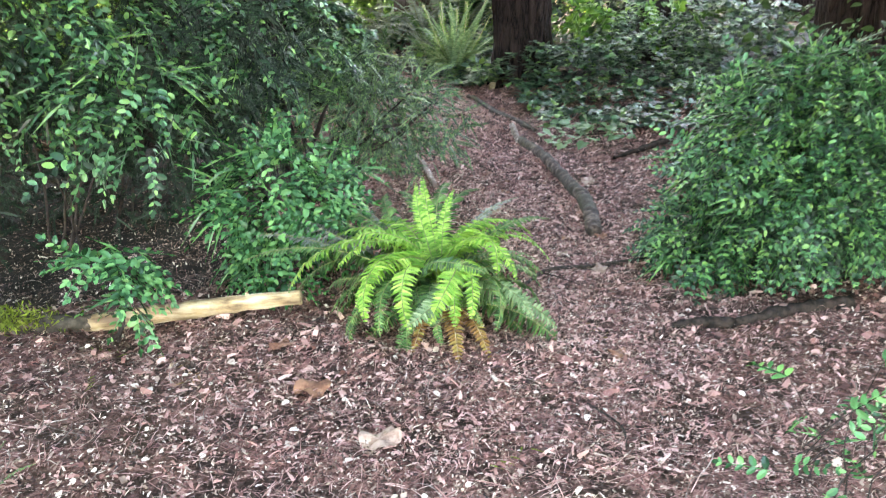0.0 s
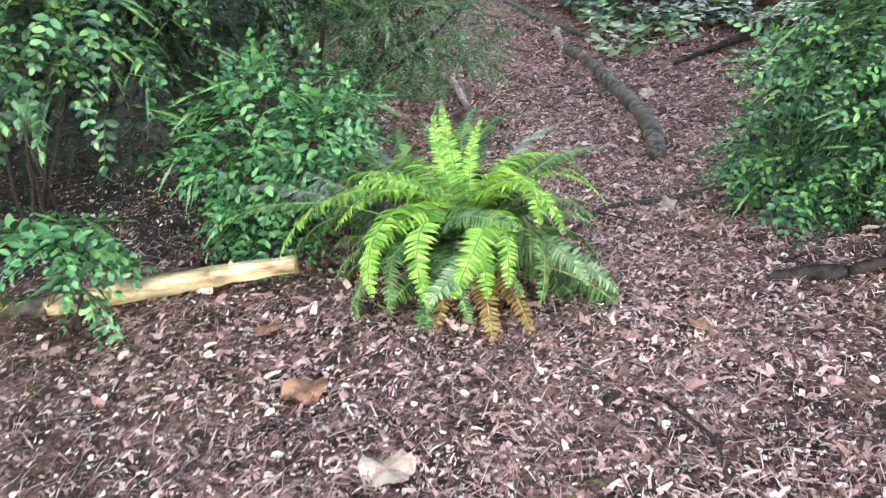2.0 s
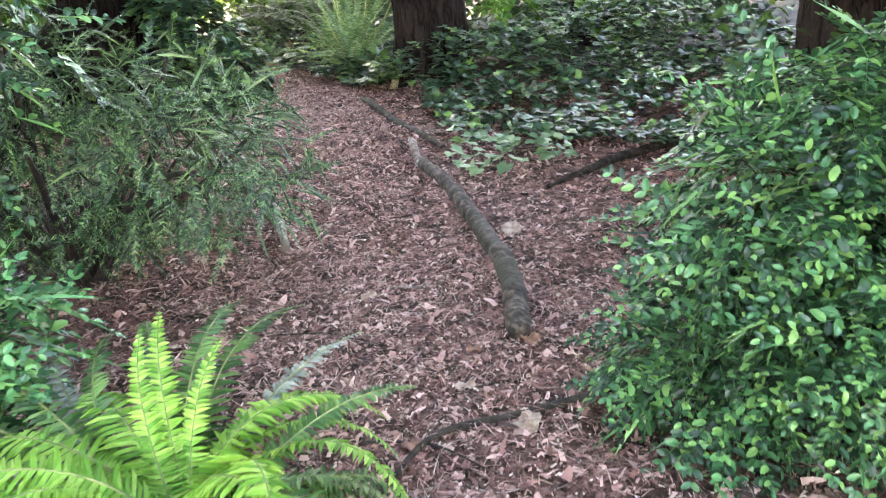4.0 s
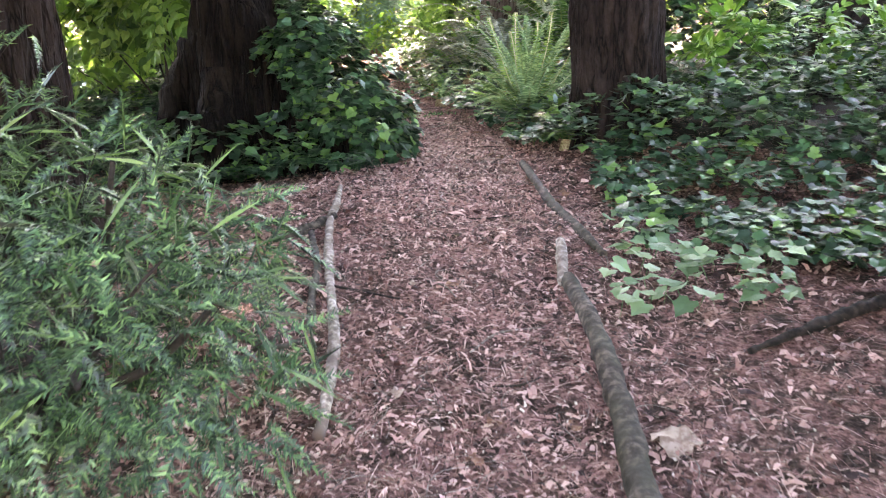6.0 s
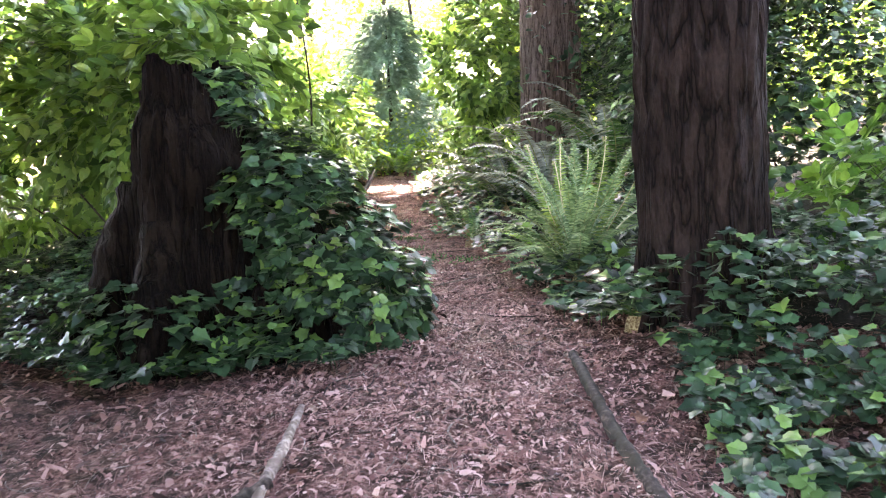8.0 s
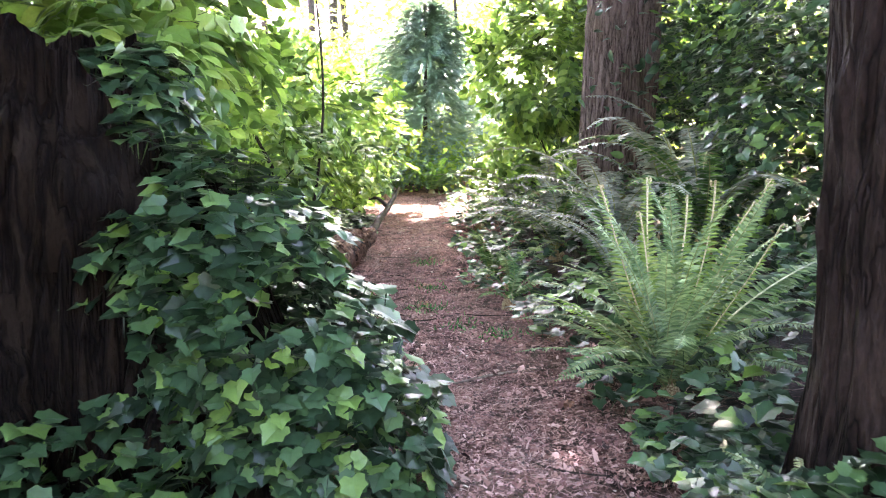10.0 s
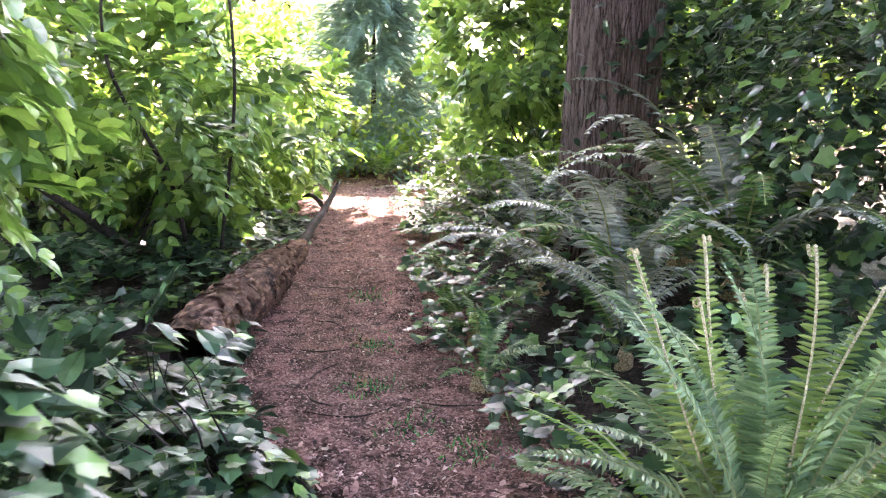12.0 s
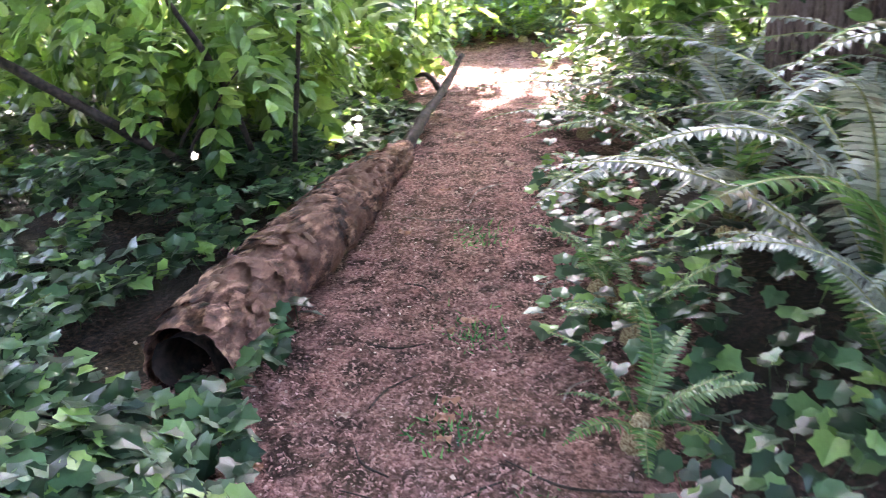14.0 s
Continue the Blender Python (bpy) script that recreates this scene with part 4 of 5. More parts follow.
ylog = holder("fallen_log", -.56, 3.1, floor_z(-.56, 3.1)[0], "peeled yellow branch log with dark bark at one end", "log")
yl = smooth_line([(x, y, floor_z(x, y)[0] + h) for x, y, h in ((-.56, 3.1, .1), (-.95, 3.12, .06), (-1.4, 3.08, .04), (-1.85, 3.08, .035), (-2.4, 3.08, .035))], 140) - np.array(ylog.location)
make("peeled_wood", *tube(yl[:72], [.027, .036, .037], 16, .14, 3), LOG_YELLOW, ylog)
make("bark", *tube(yl[58:], [.031, .041, .04, .044], 18, .22, 6), STICK, ylog)
for k, a in ((20, 1.2), (46, 2.4)):
    p = yl[k] + [0, .02 * np.cos(a), .025]
    make("knot", *tube([p, p + [.004, -.008, .018]], [.011, .006], 8, .2, k), LOG_YELLOW, ylog)
log_thing("fallen_branch", lay([(.83, 4.38), (.86, 4.65), (.87, 5.0), (.83, 5.5), (.74, 6.05), (.63, 6.55)], .035), [.042, .047, .044, .042, .036, .034], STICK, "long grey-brown fallen branch edging the path", 12, .2, 4)
log_thing("fallen_branch", lay([(.61, 6.5), (.6, 6.7), (.585, 6.86)], .035), [.02, .029, .022], STICK_PALE, "broken pale end of the fallen branch", 9, .2, 5)
log_thing("fallen_branch", lay([(.78, 6.8), (.68, 7.05), (.5, 7.6), (.36, 8.1), (.28, 8.45)], .022), [.016, .024, .026, .024, .02], STICK, "thin grey fallen branch edging the path", 9, .2, 6)
log_thing("fallen_branch", lay([(-.66, 7.6), (-.56, 7.2), (-.5, 6.9), (-.4, 6.55), (-.3, 6.25), (-.2, 5.97), (-.12, 5.7), (-.04, 5.3)], .02), [.012, .02, .017, .022, .017, .022, .02, .018], STICK_PALE, "crooked bare grey stick beside the path", 9, .25, 7)
log_thing("fallen_branch", lay([(-.56, 6.8), (-.42, 6.45), (-.34, 6.15), (-.27, 5.88), (-.3, 5.78), (-.42, 5.74)], .014), [.016, .017, .014, .013], STICK, "short crooked stick beside the path", 8, .25, 8)
log_thing("fallen_branch", lay([(-.72, 6.72), (-.6, 6.82), (-.5, 6.98)], .03), [.014, .03, .018], STICK, "short broken piece of wood beside the stick", 8, .3, 9)
log_thing("fallen_branch", lay([(-1.1, 6.3), (-.75, 6.28), (-.4, 6.25), (.0, 6.18)], .02), [.005, .008, .004], TWIG, "thin dark twig across the path edge", 6, .1, 10)
log_thing("fallen_branch", lay([(1.25, 5.95), (1.55, 6.15), (1.9, 6.35), (2.4, 6.5)], .035), [.01, .024, .028, .03], DARK_WOOD, "dark wet rotten branch below the ivy", 9, .3, 11)
log_thing("fallen_branch", lay([(.93, 3.14), (1.06, 3.16), (1.17, 3.13)], .022), [.014, .026, .022], DARK_WOOD, "short dark broken branch on wood chips", 9, .3, 12)
log_thing("fallen_branch", lay([(1.18, 3.14), (1.4, 3.2), (1.7, 3.25)], .022), [.018, .026, .03], DARK_WOOD, "dark mossy broken branch on wood chips", 9, .3, 13)
log_thing("fallen_branch", lay([(.35, 3.55), (.5, 3.78), (.75, 3.9), (1.1, 4.0)], .014), [.007, .011, .013], TWIG, "thin curved fallen twig", 6, .1, 14)
log_thing("fallen_branch", lay([(.55, 4.02), (.75, 4.1), (1.0, 4.05)], .01), [.003, .006, .004], TWIG, "thin dark fallen twig", 6, .1, 15)
log_thing("fallen_branch", lay([(-.78, 10.1), (-.62, 10.25), (-.42, 10.4)], .01), [.005, .007, .004], STICK_PALE, "small bare twig on the path", 6, .1, 16)
# the large log beside the path, hollow at its near end
lp = smooth_line([(-2.2, 11.42, gz(-2.2, 11.42) + .1), (-2.33, 12.1, gz(-2.3, 12.1) + .11), (-2.45, 12.8, gz(-2.45, 12.8) + .1), (-2.58, 13.35, gz(-2.58, 13.4) + .07), (-2.66, 13.9, gz(-2.6, 13.9) + .06)], 150)
biglog = holder("fallen_log", -2.2, 11.42, gz(-2.2, 11.42), "rotten log with flaking red-brown bark and hollow end beside path", "log")
off = np.array(biglog.location)
v, f = tube(lp - off, [.15, .15, .135, .1, .075], 56, .13, 21, close=False)
ax = np.repeat(lp - off, 56, 0)
rel = value_noise(v * [24, 11, 24], 44)
rel2 = value_noise(v * [60, 40, 60], 45)
v = v + (v - ax) / np.linalg.norm(v - ax, axis=1, keepdims=True) * (.038 * np.round(rel * 3) / 3 + .012 * rel2 - .022)[:, None]
make("bark", v, f, LOG_ROT, biglog)
# hollow lined near black, putting the shade of the hole into its colour
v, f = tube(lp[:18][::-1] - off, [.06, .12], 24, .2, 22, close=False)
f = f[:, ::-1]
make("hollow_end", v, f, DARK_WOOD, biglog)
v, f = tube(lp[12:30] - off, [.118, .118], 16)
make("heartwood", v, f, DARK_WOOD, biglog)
rl = np.random.default_rng(33)
plates = []
for i in range(190):
    k = rl.integers(3, 125)
    a = rl.uniform(-.2, np.pi * .95)
    c = lp[k] - off
    rr = np.interp(k / 150, [0, .25, .5, .75, 1], [.175, .165, .155, .11, .09])
    nrm = np.array([np.cos(a), 0, np.sin(a)])
    w, h = rl.uniform(.03, .07), rl.uniform(.04, .12)
    o = np.array([(-.5, -.5, 0), (.4, -.55, 0), (.55, .3, 0), (.1, .6, 0), (-.5, .4, 0), (0, 0, .15)])
    plates.append(stamp((o, np.array([(0, 1, 5), (1, 2, 5), (2, 3, 5), (3, 4, 5), (4, 0, 5)])), [c + nrm * (rr + .004)], axes_from(np.array([[.15, -1, 0]]) + rl.normal(0, .2, (1, 3)), nrm[None]), [(w, h, .04)]))
tagged(make("bark_flake", *joined(plates), LOG_ROT, biglog, False), kind="stuff")
arm("dead_root", [(-2.68, 13.8, .84), (-2.74, 14.3, 1.0), (-2.82, 14.85, 1.12), (-2.86, 15.3, 1.3)], [.05, .035, .03, .015], "dark dead root leaning up at the end of the log", DARK_WOOD, 9, .35, 41, "root")
arm("dead_root", [(-2.8, 14.8, 1.1), (-2.98, 14.95, 1.2), (-3.1, 15.0, 1.18)], [.025, .02, .008], "dark short side root at the end of the log", DARK_WOOD, 8, .3, 42, "root")

# ---- distance: woods beyond the bend and around ----
def woods(name, clumps, spread, n, size, mat, label, seed, leaf=OVAL_LEAF, flat=.6):
    r = np.random.default_rng(seed)
    k = r.integers(0, len(clumps), n)
    at = np.asarray(clumps)[k] + r.normal(0, 1, (n, 3)) * spread
    low = ground_z(at[:, 0], at[:, 1]) + .05
    at[:, 2] = np.maximum(at[:, 2], low + r.uniform(0, .5, n))
    fwd = np.column_stack([r.normal(size=(n, 2)), r.normal(-.2, .4, n)])
    v, f = stamp(leaf, at, axes_from(fwd, r.normal(0, flat, (n, 3)) + [0, 0, 1]), r.uniform(*size, n))
    return tagged(make(name, v, f, mat, None, False), label, "woods", kind="stuff")


rw = np.random.default_rng(101)


def clump_field(n, x, y, z):
    return np.column_stack([rw.uniform(*x, n), rw.uniform(*y, n), rw.uniform(*z, n)])


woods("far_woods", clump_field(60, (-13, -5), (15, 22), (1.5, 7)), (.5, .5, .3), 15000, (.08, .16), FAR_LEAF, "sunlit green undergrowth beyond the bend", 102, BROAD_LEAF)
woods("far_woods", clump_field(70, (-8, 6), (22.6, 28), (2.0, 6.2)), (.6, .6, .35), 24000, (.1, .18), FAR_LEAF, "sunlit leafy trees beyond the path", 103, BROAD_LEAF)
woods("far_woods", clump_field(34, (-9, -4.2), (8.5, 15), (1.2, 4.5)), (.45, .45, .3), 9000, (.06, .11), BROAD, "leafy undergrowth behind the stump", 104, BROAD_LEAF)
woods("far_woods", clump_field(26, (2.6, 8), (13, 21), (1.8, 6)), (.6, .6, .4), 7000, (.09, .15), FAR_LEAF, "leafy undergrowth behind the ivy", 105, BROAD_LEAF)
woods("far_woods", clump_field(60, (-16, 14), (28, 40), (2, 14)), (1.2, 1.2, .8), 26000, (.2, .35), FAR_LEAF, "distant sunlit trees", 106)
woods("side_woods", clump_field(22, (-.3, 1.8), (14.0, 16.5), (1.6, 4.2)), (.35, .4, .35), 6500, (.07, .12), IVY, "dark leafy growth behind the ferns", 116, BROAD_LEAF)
# leaf filler put inside the ivy to keep it dark and closed
woods("side_woods", clump_field(24, (1.2, 3.0), (12.7, 13.7), (1.0, 3.2)), (.3, .25, .3), 5500, (.07, .11), IVY, "dark leaf filler added inside the ivy mass", 117, BROAD_LEAF)
woods("side_woods", clump_field(26, (.3, 4.5), (14.2, 17), (2.2, 6)), (.5, .5, .4), 6500, (.08, .14), BROAD, "shaded leafy shrubs behind the ivy wall", 115, BROAD_LEAF)
woods("low_plants", clump_field(70, (-8, -3.5), (13, 20), (.9, 1.5)), (.3, .3, .12), 8000, (.05, .1), BROAD, "low green plants beyond the path", 107, BROAD_LEAF)
woods("low_plants", clump_field(40, (-2.4, 1.5), (15.2, 20), (1.0, 1.7)), (.3, .3, .15), 5000, (.05, .1), BROAD, "low green plants beside the bend", 108, BROAD_LEAF)
woods("side_woods", clump_field(40, (3.4, 8), (1, 10), (.6, 4.5)), (.5, .5, .4), 9000, (.08, .14), CANOPY, "dark shaded undergrowth beside the path", 109, BROAD_LEAF)
woods("side_woods", clump_field(80, (-8, -2.9), (2, 7.8), (.3, 4.5)), (.4, .5, .4), 18000, (.07, .12), CANOPY, "dark shaded undergrowth beside the path", 110, BROAD_LEAF)
# leaf wall added out of view behind the start, cutting low sky light
woods("rear_woods", clump_field(90, (-10, 10), (-7, -2.8), (1, 14)), (.8, .6, .8), 22000, (.2, .4), CANOPY, "unseen foliage added behind the start to block sky", 111)

# tall leaf walls added out of view on both sides against horizon light
woods("side_woods", clump_field(90, (5.5, 11), (-4, 7.5), (1, 10)), (.8, .8, .7), 15000, (.22, .4), CANOPY, "unseen tall foliage added to block sky at the sides", 112)
woods("side_woods", clump_field(110, (-13, -6), (-4, 8), (1, 10)), (.8, .8, .7), 15000, (.22, .4), CANOPY, "unseen tall foliage added to block sky at the sides", 113)
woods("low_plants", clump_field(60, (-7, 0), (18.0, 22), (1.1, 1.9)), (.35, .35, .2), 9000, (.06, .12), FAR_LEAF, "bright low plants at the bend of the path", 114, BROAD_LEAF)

# thin stems of far trees
for i in range(26):
    x, y = rw.uniform(-12, 7), rw.uniform(20, 34)
    if i < 6:
        x, y = rw.uniform(-8, -4.8), rw.uniform(10, 16)
    z = gz(x, y)
    h = rw.uniform(7, 13)
    v, f = tube(bend((0, 0, -.1), (rw.normal(0, .6), rw.normal(0, .6), h), 14, 0, .06, i), [rw.uniform(.04, .16), .02], 8, .1, i)
    e = holder("thin_tree", x, y, z, "slender dark tree stem in the woods", "tree", "slender trees")
    make("trunk", v, f, TWIG, e)

# canopy overhead, unseen and added to block the sun: dense boughs ahead of and above the shaded stretch, open sky over
# the start and beyond the bend
for i, e in enumerate((t_big, t_left, t_far, t_rear, t_side)):
    crown_for(e, 1500, 8.5, 12.5, 2.0, 120 + i)
# unseen trees added around the walk to close it in, with shading crowns
for i, (x, y) in enumerate([(-6, -4.5), (5, -4.5), (-6.5, 4), (6.5, 2.5), (-8, 9), (6.5, 9.5), (5.5, 15), (-10, -2), (10, -3)]):
    e = trunk("tree", x, y, .3, 13, BARK, "unseen conifer trunk added in the surrounding woods", .3, (0, 0), .02, 40, 200 + i)
    if y > 0:
        crown_for(e, 1500, 8.0, 12.5, 2.2, 140 + i)
r = np.random.default_rng(151)
n = 50000
at = np.column_stack([r.uniform(-9, 7, n), r.uniform(4.5, 22.3, n), r.uniform(9, 12, n)])
hole = value_noise(at * [1.4, 1.4, .2], 31)
# a gap through which the sun falls on the bend of the path
tx, ty = at[:, 0] + (at[:, 2] - 1.4) * .267, at[:, 1] - (at[:, 2] - 1.4) * .734
k = ~(((ty > 15.8) & (tx > -4.7) & (tx < -2.3)) | ((ty > 17.6) & (tx > -4.2) & (tx < -1.0))) & ((at[:, 0] > -5.3) | (at[:, 1] < 15.0)) & ((at[:, 0] < 2.5) | (at[:, 1] < 17)) & (hole > .1)
at = at[k]
fwd = np.column_stack([r.normal(size=(len(at), 2)), r.normal(0, .3, len(at))])
v, f = stamp(OVAL_LEAF, at, axes_from(fwd, r.normal(0, .4, (len(at), 3)) + [0, 0, 1]), r.uniform(.25, .42, len(at)))
tagged(make("overhead_canopy", v, f, CANOPY, None, False), "unseen boughs added to block sun over the path", "tree canopy", kind="stuff")
# unseen leaves added on both sides of the start, leaving top light between them
n = 13000
at = np.column_stack([r.uniform(-9, 9, n), r.uniform(-3, 6.5, n), r.uniform(4.5, 8, n)])
at = at[(at[:, 0] < -1.3) | (at[:, 0] > 2.6)]
fwd = np.column_stack([r.normal(size=(len(at), 2)), r.normal(0, .3, len(at))])
v, f = stamp(OVAL_LEAF, at, axes_from(fwd, r.normal(0, .4, (len(at), 3)) + [0, 0, 1]), r.uniform(.22, .36, len(at)))
tagged(make("overhead_canopy", v, f, CANOPY, None, False), "unseen boughs added to block sky beside the start", "tree canopy", kind="stuff")
# more unseen leaf patches, set along the sun's direction to remove stray sun spots
pieces = []
for n, x, y, z in ((2600, (-6.0, -2.0), (11.5, 15.5), (9.6, 10.6)), (2400, (-2.0, 1.5), (10.5, 15.5), (9.6, 10.6)), (2600, (-4.8, .3), (5.5, 10.5), (9.8, 10.6)), (2400, (-5.4, -2.4), (15.5, 21.8), (9.8, 10.6)), (4500, (-9, -3.4), (9.5, 17), (5, 7.2)), (5500, (-8, -2.4), (3, 9.5), (4.2, 7))):
    at = np.column_stack([r.uniform(*x, n), r.uniform(*y, n), r.uniform(*z, n)])
    fwd = np.column_stack([r.normal(size=(n, 2)), r.normal(0, .3, n)])
    pieces.append(stamp(OVAL_LEAF, at, axes_from(fwd, r.normal(0, .4, (n, 3)) + [0, 0, 1]), r.uniform(.2, .34, n)))
tagged(make("overhead_canopy", *joined(pieces), CANOPY, None, False), "unseen boughs added to stop sun spots and darken undergrowth", "tree canopy", kind="stuff")
# leaf layer added above the view to keep light off the start shrubs
n = 15000
side = r.uniform(0, 1, n) < .6
at = np.column_stack([np.where(side, r.uniform(-5.5, -.75, n), r.uniform(1.35, 4.5, n)), np.where(side, r.uniform(2.6, 6.8, n), r.uniform(2.7, 6, n)), r.uniform(2.2, 3.4, n)])
fwd = np.column_stack([r.normal(size=(n, 2)), r.normal(0, .3, n)])
v, f = stamp(OVAL_LEAF, at, axes_from(fwd, r.normal(0, .4, (n, 3)) + [0, 0, 1]), r.uniform(.1, .2, n))
tagged(make("shrub_tops", v, f, CANOPY, None, False), "unseen foliage added over the shrubs to darken them", "tree canopy", kind="stuff")

# ---- litter ----
rc = np.random.default_rng(201)
CHIP_SHAPE = (np.array([(-.5, -.3, 0), (.25, -.5, 0), (.5, .25, 0), (-.2, .52, 0), (-.42, -.26, .2), (.2, -.42, .24), (.42, .22, .28), (-.17, .44, .16)]),
              np.array([(4, 5, 6), (4, 6, 7), (0, 1, 5), (0, 5, 4), (1, 2, 6), (1, 6, 5), (2, 3, 7), (2, 7, 6), (3, 0, 4), (3, 4, 7)]))
CURL_SHAPE = (np.array([(-.5, 0, 0), (.5, 0, 0), (-.4, .5, .28), (.45, .5, .25), (-.2, 1, .05), (.15, 1, .02)]), np.array([(0, 1, 3), (0, 3, 2), (2, 3, 5), (2, 5, 4)]))
FINE_NEEDLE = (np.array([(-.5, 0, 0), (.5, 0, 0), (-.5, .5, .05), (.5, .5, .05), (0, 1, 0)]), np.array([(0, 1, 3), (0, 3, 2), (2, 3, 4)]))


def scatter(name, shape, n, xy, sizes, mat, label, tilt=.3, lift=.004):
    x, y = xy
    n = len(x)
    at = np.column_stack([x, y, floor_z(x, y) + lift + rc.uniform(0, .006, n)])
    a = rc.uniform(0, 2 * np.pi, n)
    fwd = np.column_stack([np.cos(a), np.sin(a), rc.normal(0, tilt, n)])
    v, f = stamp(shape, at, axes_from(fwd, rc.normal(0, tilt, (n, 3)) + [0, 0, 1]), sizes(n))
    return tagged(make(name, v, f, mat, None, False), label, "ground litter", kind="stuff")


def spread(n, x, y):
    return rc.uniform(*x, n), rc.uniform(*y, n)


def chip_size(n):
    s = .006 + .03 * rc.uniform(0, 1, n) ** 2
    return np.column_stack([s * rc.uniform(.25, .9, n), s, s * .3])


SPLINTER = (np.array([(-.5, 0, 0), (.5, .1, 0), (-.35, .6, .1), (.3, .55, .3), (.1, 1, .05), (0, -.12, .05)]), np.array([(5, 1, 0), (0, 1, 3), (0, 3, 2), (2, 3, 4)]))


def mulch(n):
    """Places thinning out from the start of the walk."""
    x, y = rc.normal(-.1, 2.0, n), rc.normal(1.9, 1.7, n)
    k = (y < 6) & (y > -2.5)
    return x[k], y[k]


scatter("wood_splinters", SPLINTER, 0, mulch(16000), lambda n: np.column_stack([rc.uniform(.002, .007, n), .01 + .05 * rc.uniform(0, 1, n) ** 2, rc.uniform(.004, .014, n)]), CHIP, "scattered brown and pale wood splinters", .35)
scatter("wood_chips", CHIP_SHAPE, 0, mulch(24000), lambda n: chip_size(n) * .8, CHIP, "scattered brown and pale wood chips", .6)
scatter("wood_crumbs", CURL_SHAPE, 0, mulch(80000), lambda n: np.column_stack([rc.uniform(.003, .009, n), rc.uniform(.004, .02, n), rc.uniform(.004, .014, n)]), CHIP, "dark crumbs of rotten wood and leaves", .5)
a = np.linspace(0, 2 * np.pi, 8)[:-1]
OVAL_CHIP = fan([(.5 * np.sin(q), .5 + .5 * np.cos(q)) for q in a], .5, .2, .5)
scatter("pale_chips", OVAL_CHIP, 0, (rc.normal(-.1, 1.1, 800), rc.normal(1.8, .8, 800)), lambda n: (.008 + .024 * rc.uniform(0, 1, n) ** 2)[:, None] * np.column_stack([rc.uniform(.5, 1, n), np.ones(n), np.ones(n)]), CHIP_PALE, "bleached oval wood chips", .3, .012)
q = np.linspace(0, 1, 7)
ROOTLET = (np.concatenate([np.column_stack([.28 * np.sin(q * 2.6) + w, q, .12 * np.sin(q * 3.1)]) for w in (-.012, .012)]), np.array([t for k in range(6) for t in ((k, k + 7, k + 8), (k, k + 8, k + 1))]))
scatter("rootlets", ROOTLET, 0, (rc.normal(.1, 1.3, 3600), rc.uniform(1.2, 9, 3600)), lambda n: (.04 + .14 * rc.uniform(0, 1, n) ** 2)[:, None] * np.column_stack([rc.choice([-1, 1], n) * rc.uniform(.5, 1.2, n), np.ones(n), rc.uniform(.3, 1, n)]), STICK_PALE, "thin bent rootlets and dead fern stalks", .12, .012)
py = rc.uniform(3.4, 17.5, 9000)
px = path_x(py) + rc.normal(0, .5, 9000)
scatter("wood_chips", CHIP_SHAPE, 0, (px, py), lambda n: chip_size(n) * .6, CHIP, "scattered wood chips on the path")
py = rc.uniform(2.0, 9.6, 40000)
px = path_x(py) + rc.normal(0, .8, 40000)
px, py = px[~off_path(px, py)], py[~off_path(px, py)]
scatter("leaf_litter", CURL_SHAPE, 0, (px, py), lambda n: np.column_stack([rc.uniform(.004, .016, n), rc.uniform(.008, .04, n), rc.uniform(.006, .026, n)]), LITTER, "reddish crumbs of leaves and bark", .35)
py = rc.uniform(9.2, 17.9, 60000)
px = path_x(py) + rc.normal(0, .5, 60000)
px, py = px[~off_path(px, py)], py[~off_path(px, py)]
scatter("leaf_litter", CURL_SHAPE, 0, (px, py), lambda n: np.column_stack([rc.uniform(.004, .011, n), rc.uniform(.005, .022, n), rc.uniform(.004, .014, n)]), LITTER_FINE, "fine reddish crumbs trodden into the path", .3)
qx, qy = spread(30000, (-5, 4.5), (2.5, 11))
open_floor = ~off_path(qx, qy)
scatter("leaf_litter", CURL_SHAPE, 0, (qx[open_floor], qy[open_floor]), lambda n: np.column_stack([rc.uniform(.008, .03, n), rc.uniform(.015, .06, n), rc.uniform(.01, .04, n)]), LITTER, "reddish fallen leaves under the shrubs", .35)
py = rc.uniform(1.3, 10.5, 42000)
px = path_x(py) + rc.normal(0, 1.1, 42000)
scatter("needle_litter", FINE_NEEDLE, 0, (px, py), lambda n: np.column_stack([rc.uniform(.0015, .003, n), rc.uniform(.03, .11, n), rc.uniform(.03, .1, n)]), LITTER, "reddish needles and fine twigs", .15, .01)


def fallen_leaf(x, y, s, mat, label, seed):
    r = np.random.default_rng(seed)
    pts = []
    for i in range(22):
        a = i / 22 * 2 * np.pi
        q = s * (.75 + .25 * abs(np.cos(a * 1.5))) * r.uniform(.85, 1.1)
        pts.append((q * np.sin(a), q * np.cos(a) * .9, .25 * s * r.uniform(-.2, 1) + .2 * s * np.sin(a * 3 + seed)))
    v = np.array([(0, 0, .02 * s + .008)] + pts)
    mid = v[1:] * .5 + [0, 0, .12 * s]
    v = np.concatenate([v, mid])
    k = np.arange(1, 23)
    kn = np.roll(k, -1)
    f = np.concatenate([np.stack([k * 0, k + 22, kn + 22], 1), np.stack([k + 22, k, kn], 1), np.stack([k + 22, kn, kn + 22], 1)])
    ob = make("fallen_leaf", v, f, mat)
    ob.location, ob.rotation_euler = (x, y, floor_z(x, y)[0] + .012), (r.normal(0, .12), r.normal(0, .12), r.uniform(0, 6))
    return tagged(ob, label, "leaf", "fallen leaves")


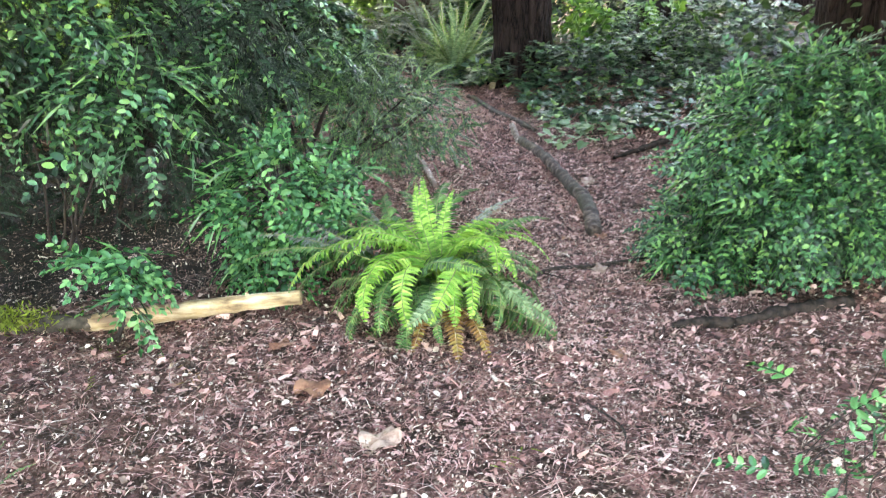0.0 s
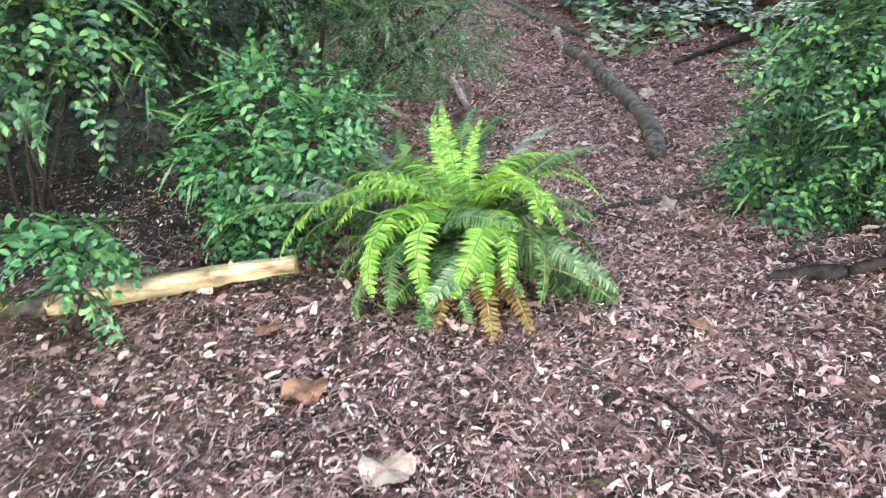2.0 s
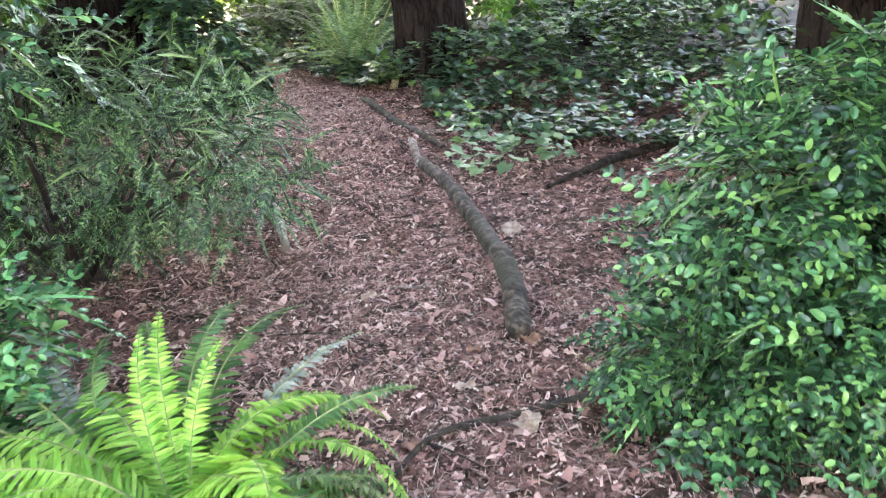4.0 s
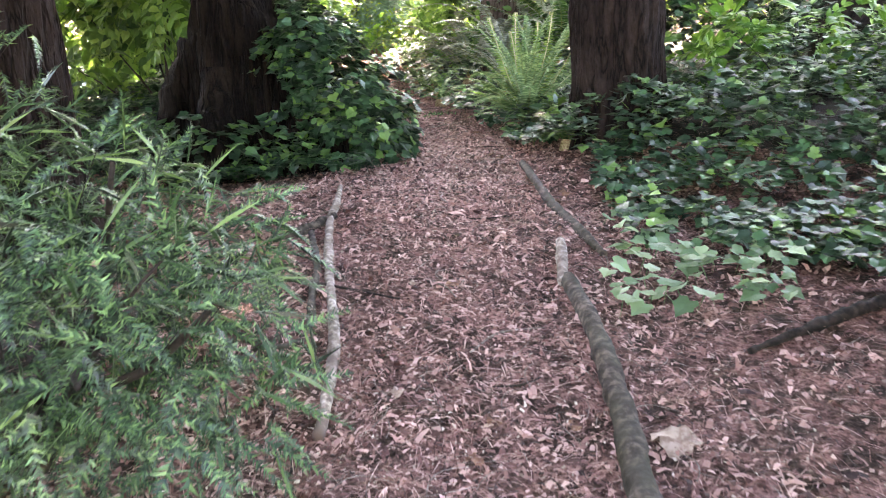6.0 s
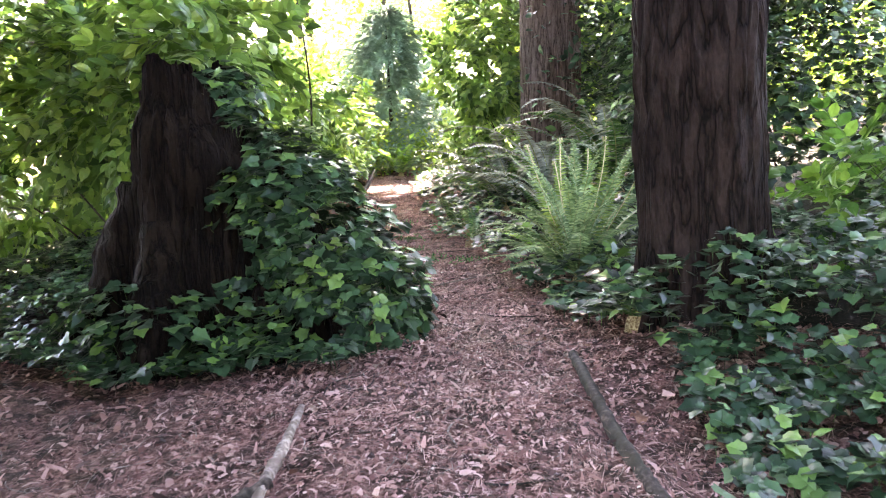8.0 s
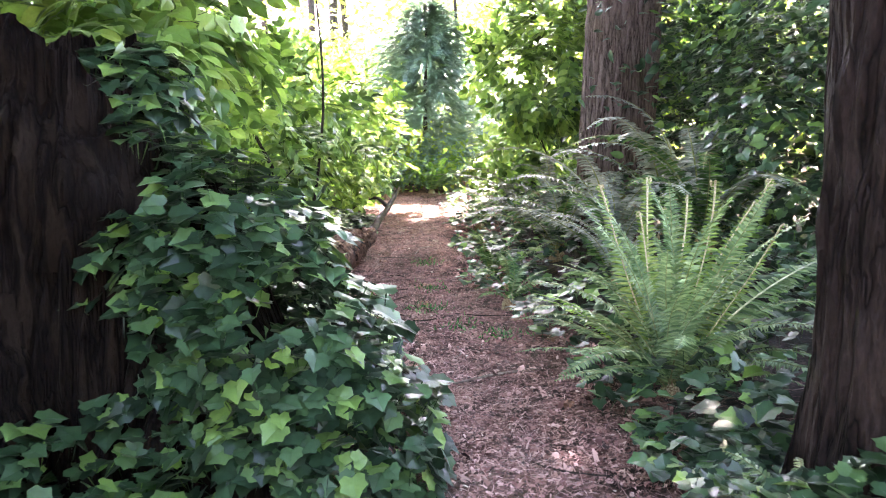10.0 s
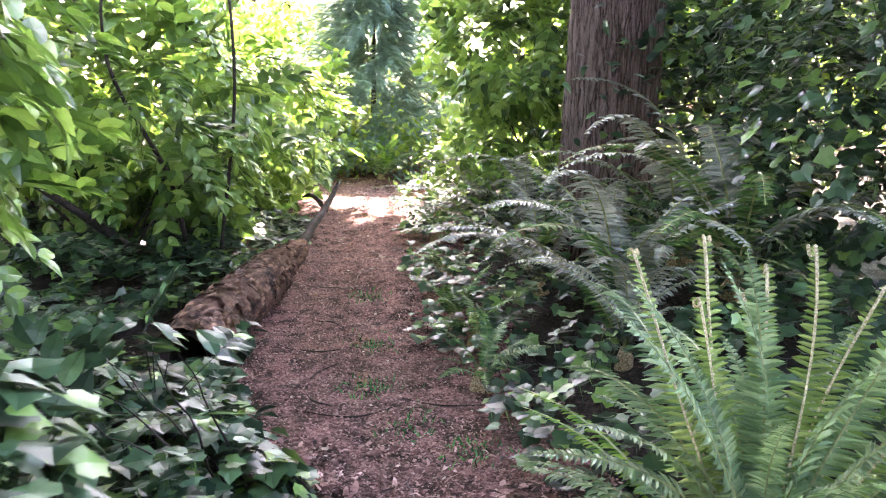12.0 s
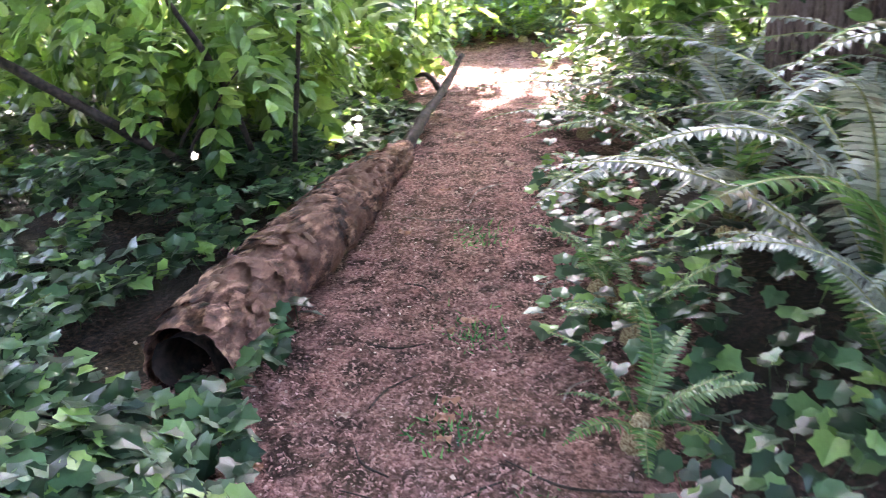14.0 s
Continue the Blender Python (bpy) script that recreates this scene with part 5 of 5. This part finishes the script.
fallen_leaf(-.44, 2.53, .07, LEAF_BROWN, "curled brown dead leaf on wood chips", 1)
fallen_leaf(-.19, 2.2, .07, LEAF_PALE, "pale crumpled dead leaf on wood chips", 2)
fallen_leaf(.64, 2.8, .05, LEAF_BROWN, "small brown dead leaf on wood chips", 3)
fallen_leaf(.76, 3.86, .06, LEAF_PALE, "pale tan dead leaf beside the twig", 4)
fallen_leaf(.97, 5.4, .08, LEAF_PALE, "pale crumpled leaf beside the fallen branch", 5)
fallen_leaf(-.6, 2.85, .05, LEAF_BROWN, "brown dead leaf on wood chips", 6)
for i in range(60):
    y = rc.uniform(3.4, 16)
    fallen_leaf(float(path_x(y) + np.clip(rc.normal(0, .5), -.6, .6)), float(y), float(rc.uniform(.02, .04)), LEAF_BROWN if i % 3 else LEAF_PALE, "small dry leaf on the reddish path" if i % 3 else "small pale dry leaf on the path", 20 + i)

# shed cedar sprays and moss crumbs
for x, y, a, n, m in ((-.95, 2.72, 40, 7, FERN_BROWN), (-.86, 2.63, 160, 5, FERN_BROWN), (-1.25, 2.85, 80, 5, MOSS), (-1.2, 2.62, 200, 5, MOSS), (.62, 3.05, 20, 6, FERN_BROWN), (.2, 2.1, 300, 5, MOSS), (-.45, 1.75, 100, 5, MOSS)):
    v, f = joined([stamp(FEATHER, [(0, .05 * (k - n / 2), 0)], axes_from(np.array([[rc.choice([-1, 1]), .9, .1]]), np.array([[0, 0, 1.0]])), np.array([.45])) for k in range(n)])
    ob = make("cedar_spray" if m is FERN_BROWN else "moss_tuft", v * .7, f, m, None, False)
    ob.matrix_basis = pose(x, y, float(floor_z(x, y)[0]) + .016, 4, 3, a)
    tagged(ob, "withered golden-brown cedar spray on wood chips" if m is FERN_BROWN else "small yellow-green moss tuft on wood chips", "litter" if m is FERN_BROWN else "moss")

# moss on the end of the yellow log
mo = rc.normal(0, [.1, .035, .02], (900, 3))
c = np.array([-1.72, 3.05, floor_z(-1.72, 3.05)[0] + .06])
v, f = stamp(NEEDLE, mo + c, axes_from(rc.normal(size=(900, 3)) + [0, -.4, -.5], rc.normal(size=(900, 3))), rc.uniform(.02, .04, 900) * 1.0)
tagged(make("moss", v, f, MOSS, None, False), "yellow-green moss tuft hanging on the yellow log", "moss", kind="stuff")

# small green tufts on the path
for x, y in ((-1.35, 11.55), (-1.05, 11.2), (-1.5, 12.1), (-.75, 11.0), (-1.8, 12.9)):
    n = 130
    at = np.column_stack([rc.normal(x, .07, n), rc.normal(y, .07, n), np.zeros(n)])
    at[:, 2] = floor_z(at[:, 0], at[:, 1])
    v, f = stamp(NEEDLE, at, axes_from(rc.normal(0, .5, (n, 3)) + [0, 0, .8], rc.normal(size=(n, 3))), rc.uniform(.015, .045, n))
    tagged(make("grass_tuft", v, f, BUSH, None, False), "thin small green grass tuft on the path", "grass", "grass tufts", "stuff")


# loose twigs
for i in range(44):
    y = rc.uniform(1.6, 14.5)
    x = float(path_x(y) + rc.normal(0, .62))
    a, l = rc.uniform(0, 6.28), rc.uniform(.06, .24)
    p = [(x + l * (k - 1) * np.cos(a + .3 * (k - 1)), y + l * (k - 1) * np.sin(a + .3 * (k - 1))) for k in range(3)]
    z = [float(floor_z(*q)[0]) + .012 for q in p]
    v, f = tube(smooth_line([(*q, h) for q, h in zip(p, z)], 12), [.002, .0045, .003], 5)
    tagged(make("twig", v, f, STICK_PALE if i % 3 == 0 else TWIG), "thin pale fallen twig on needles" if i % 3 == 0 else "thin dark fallen twig on needles", "twig", "fallen twigs")
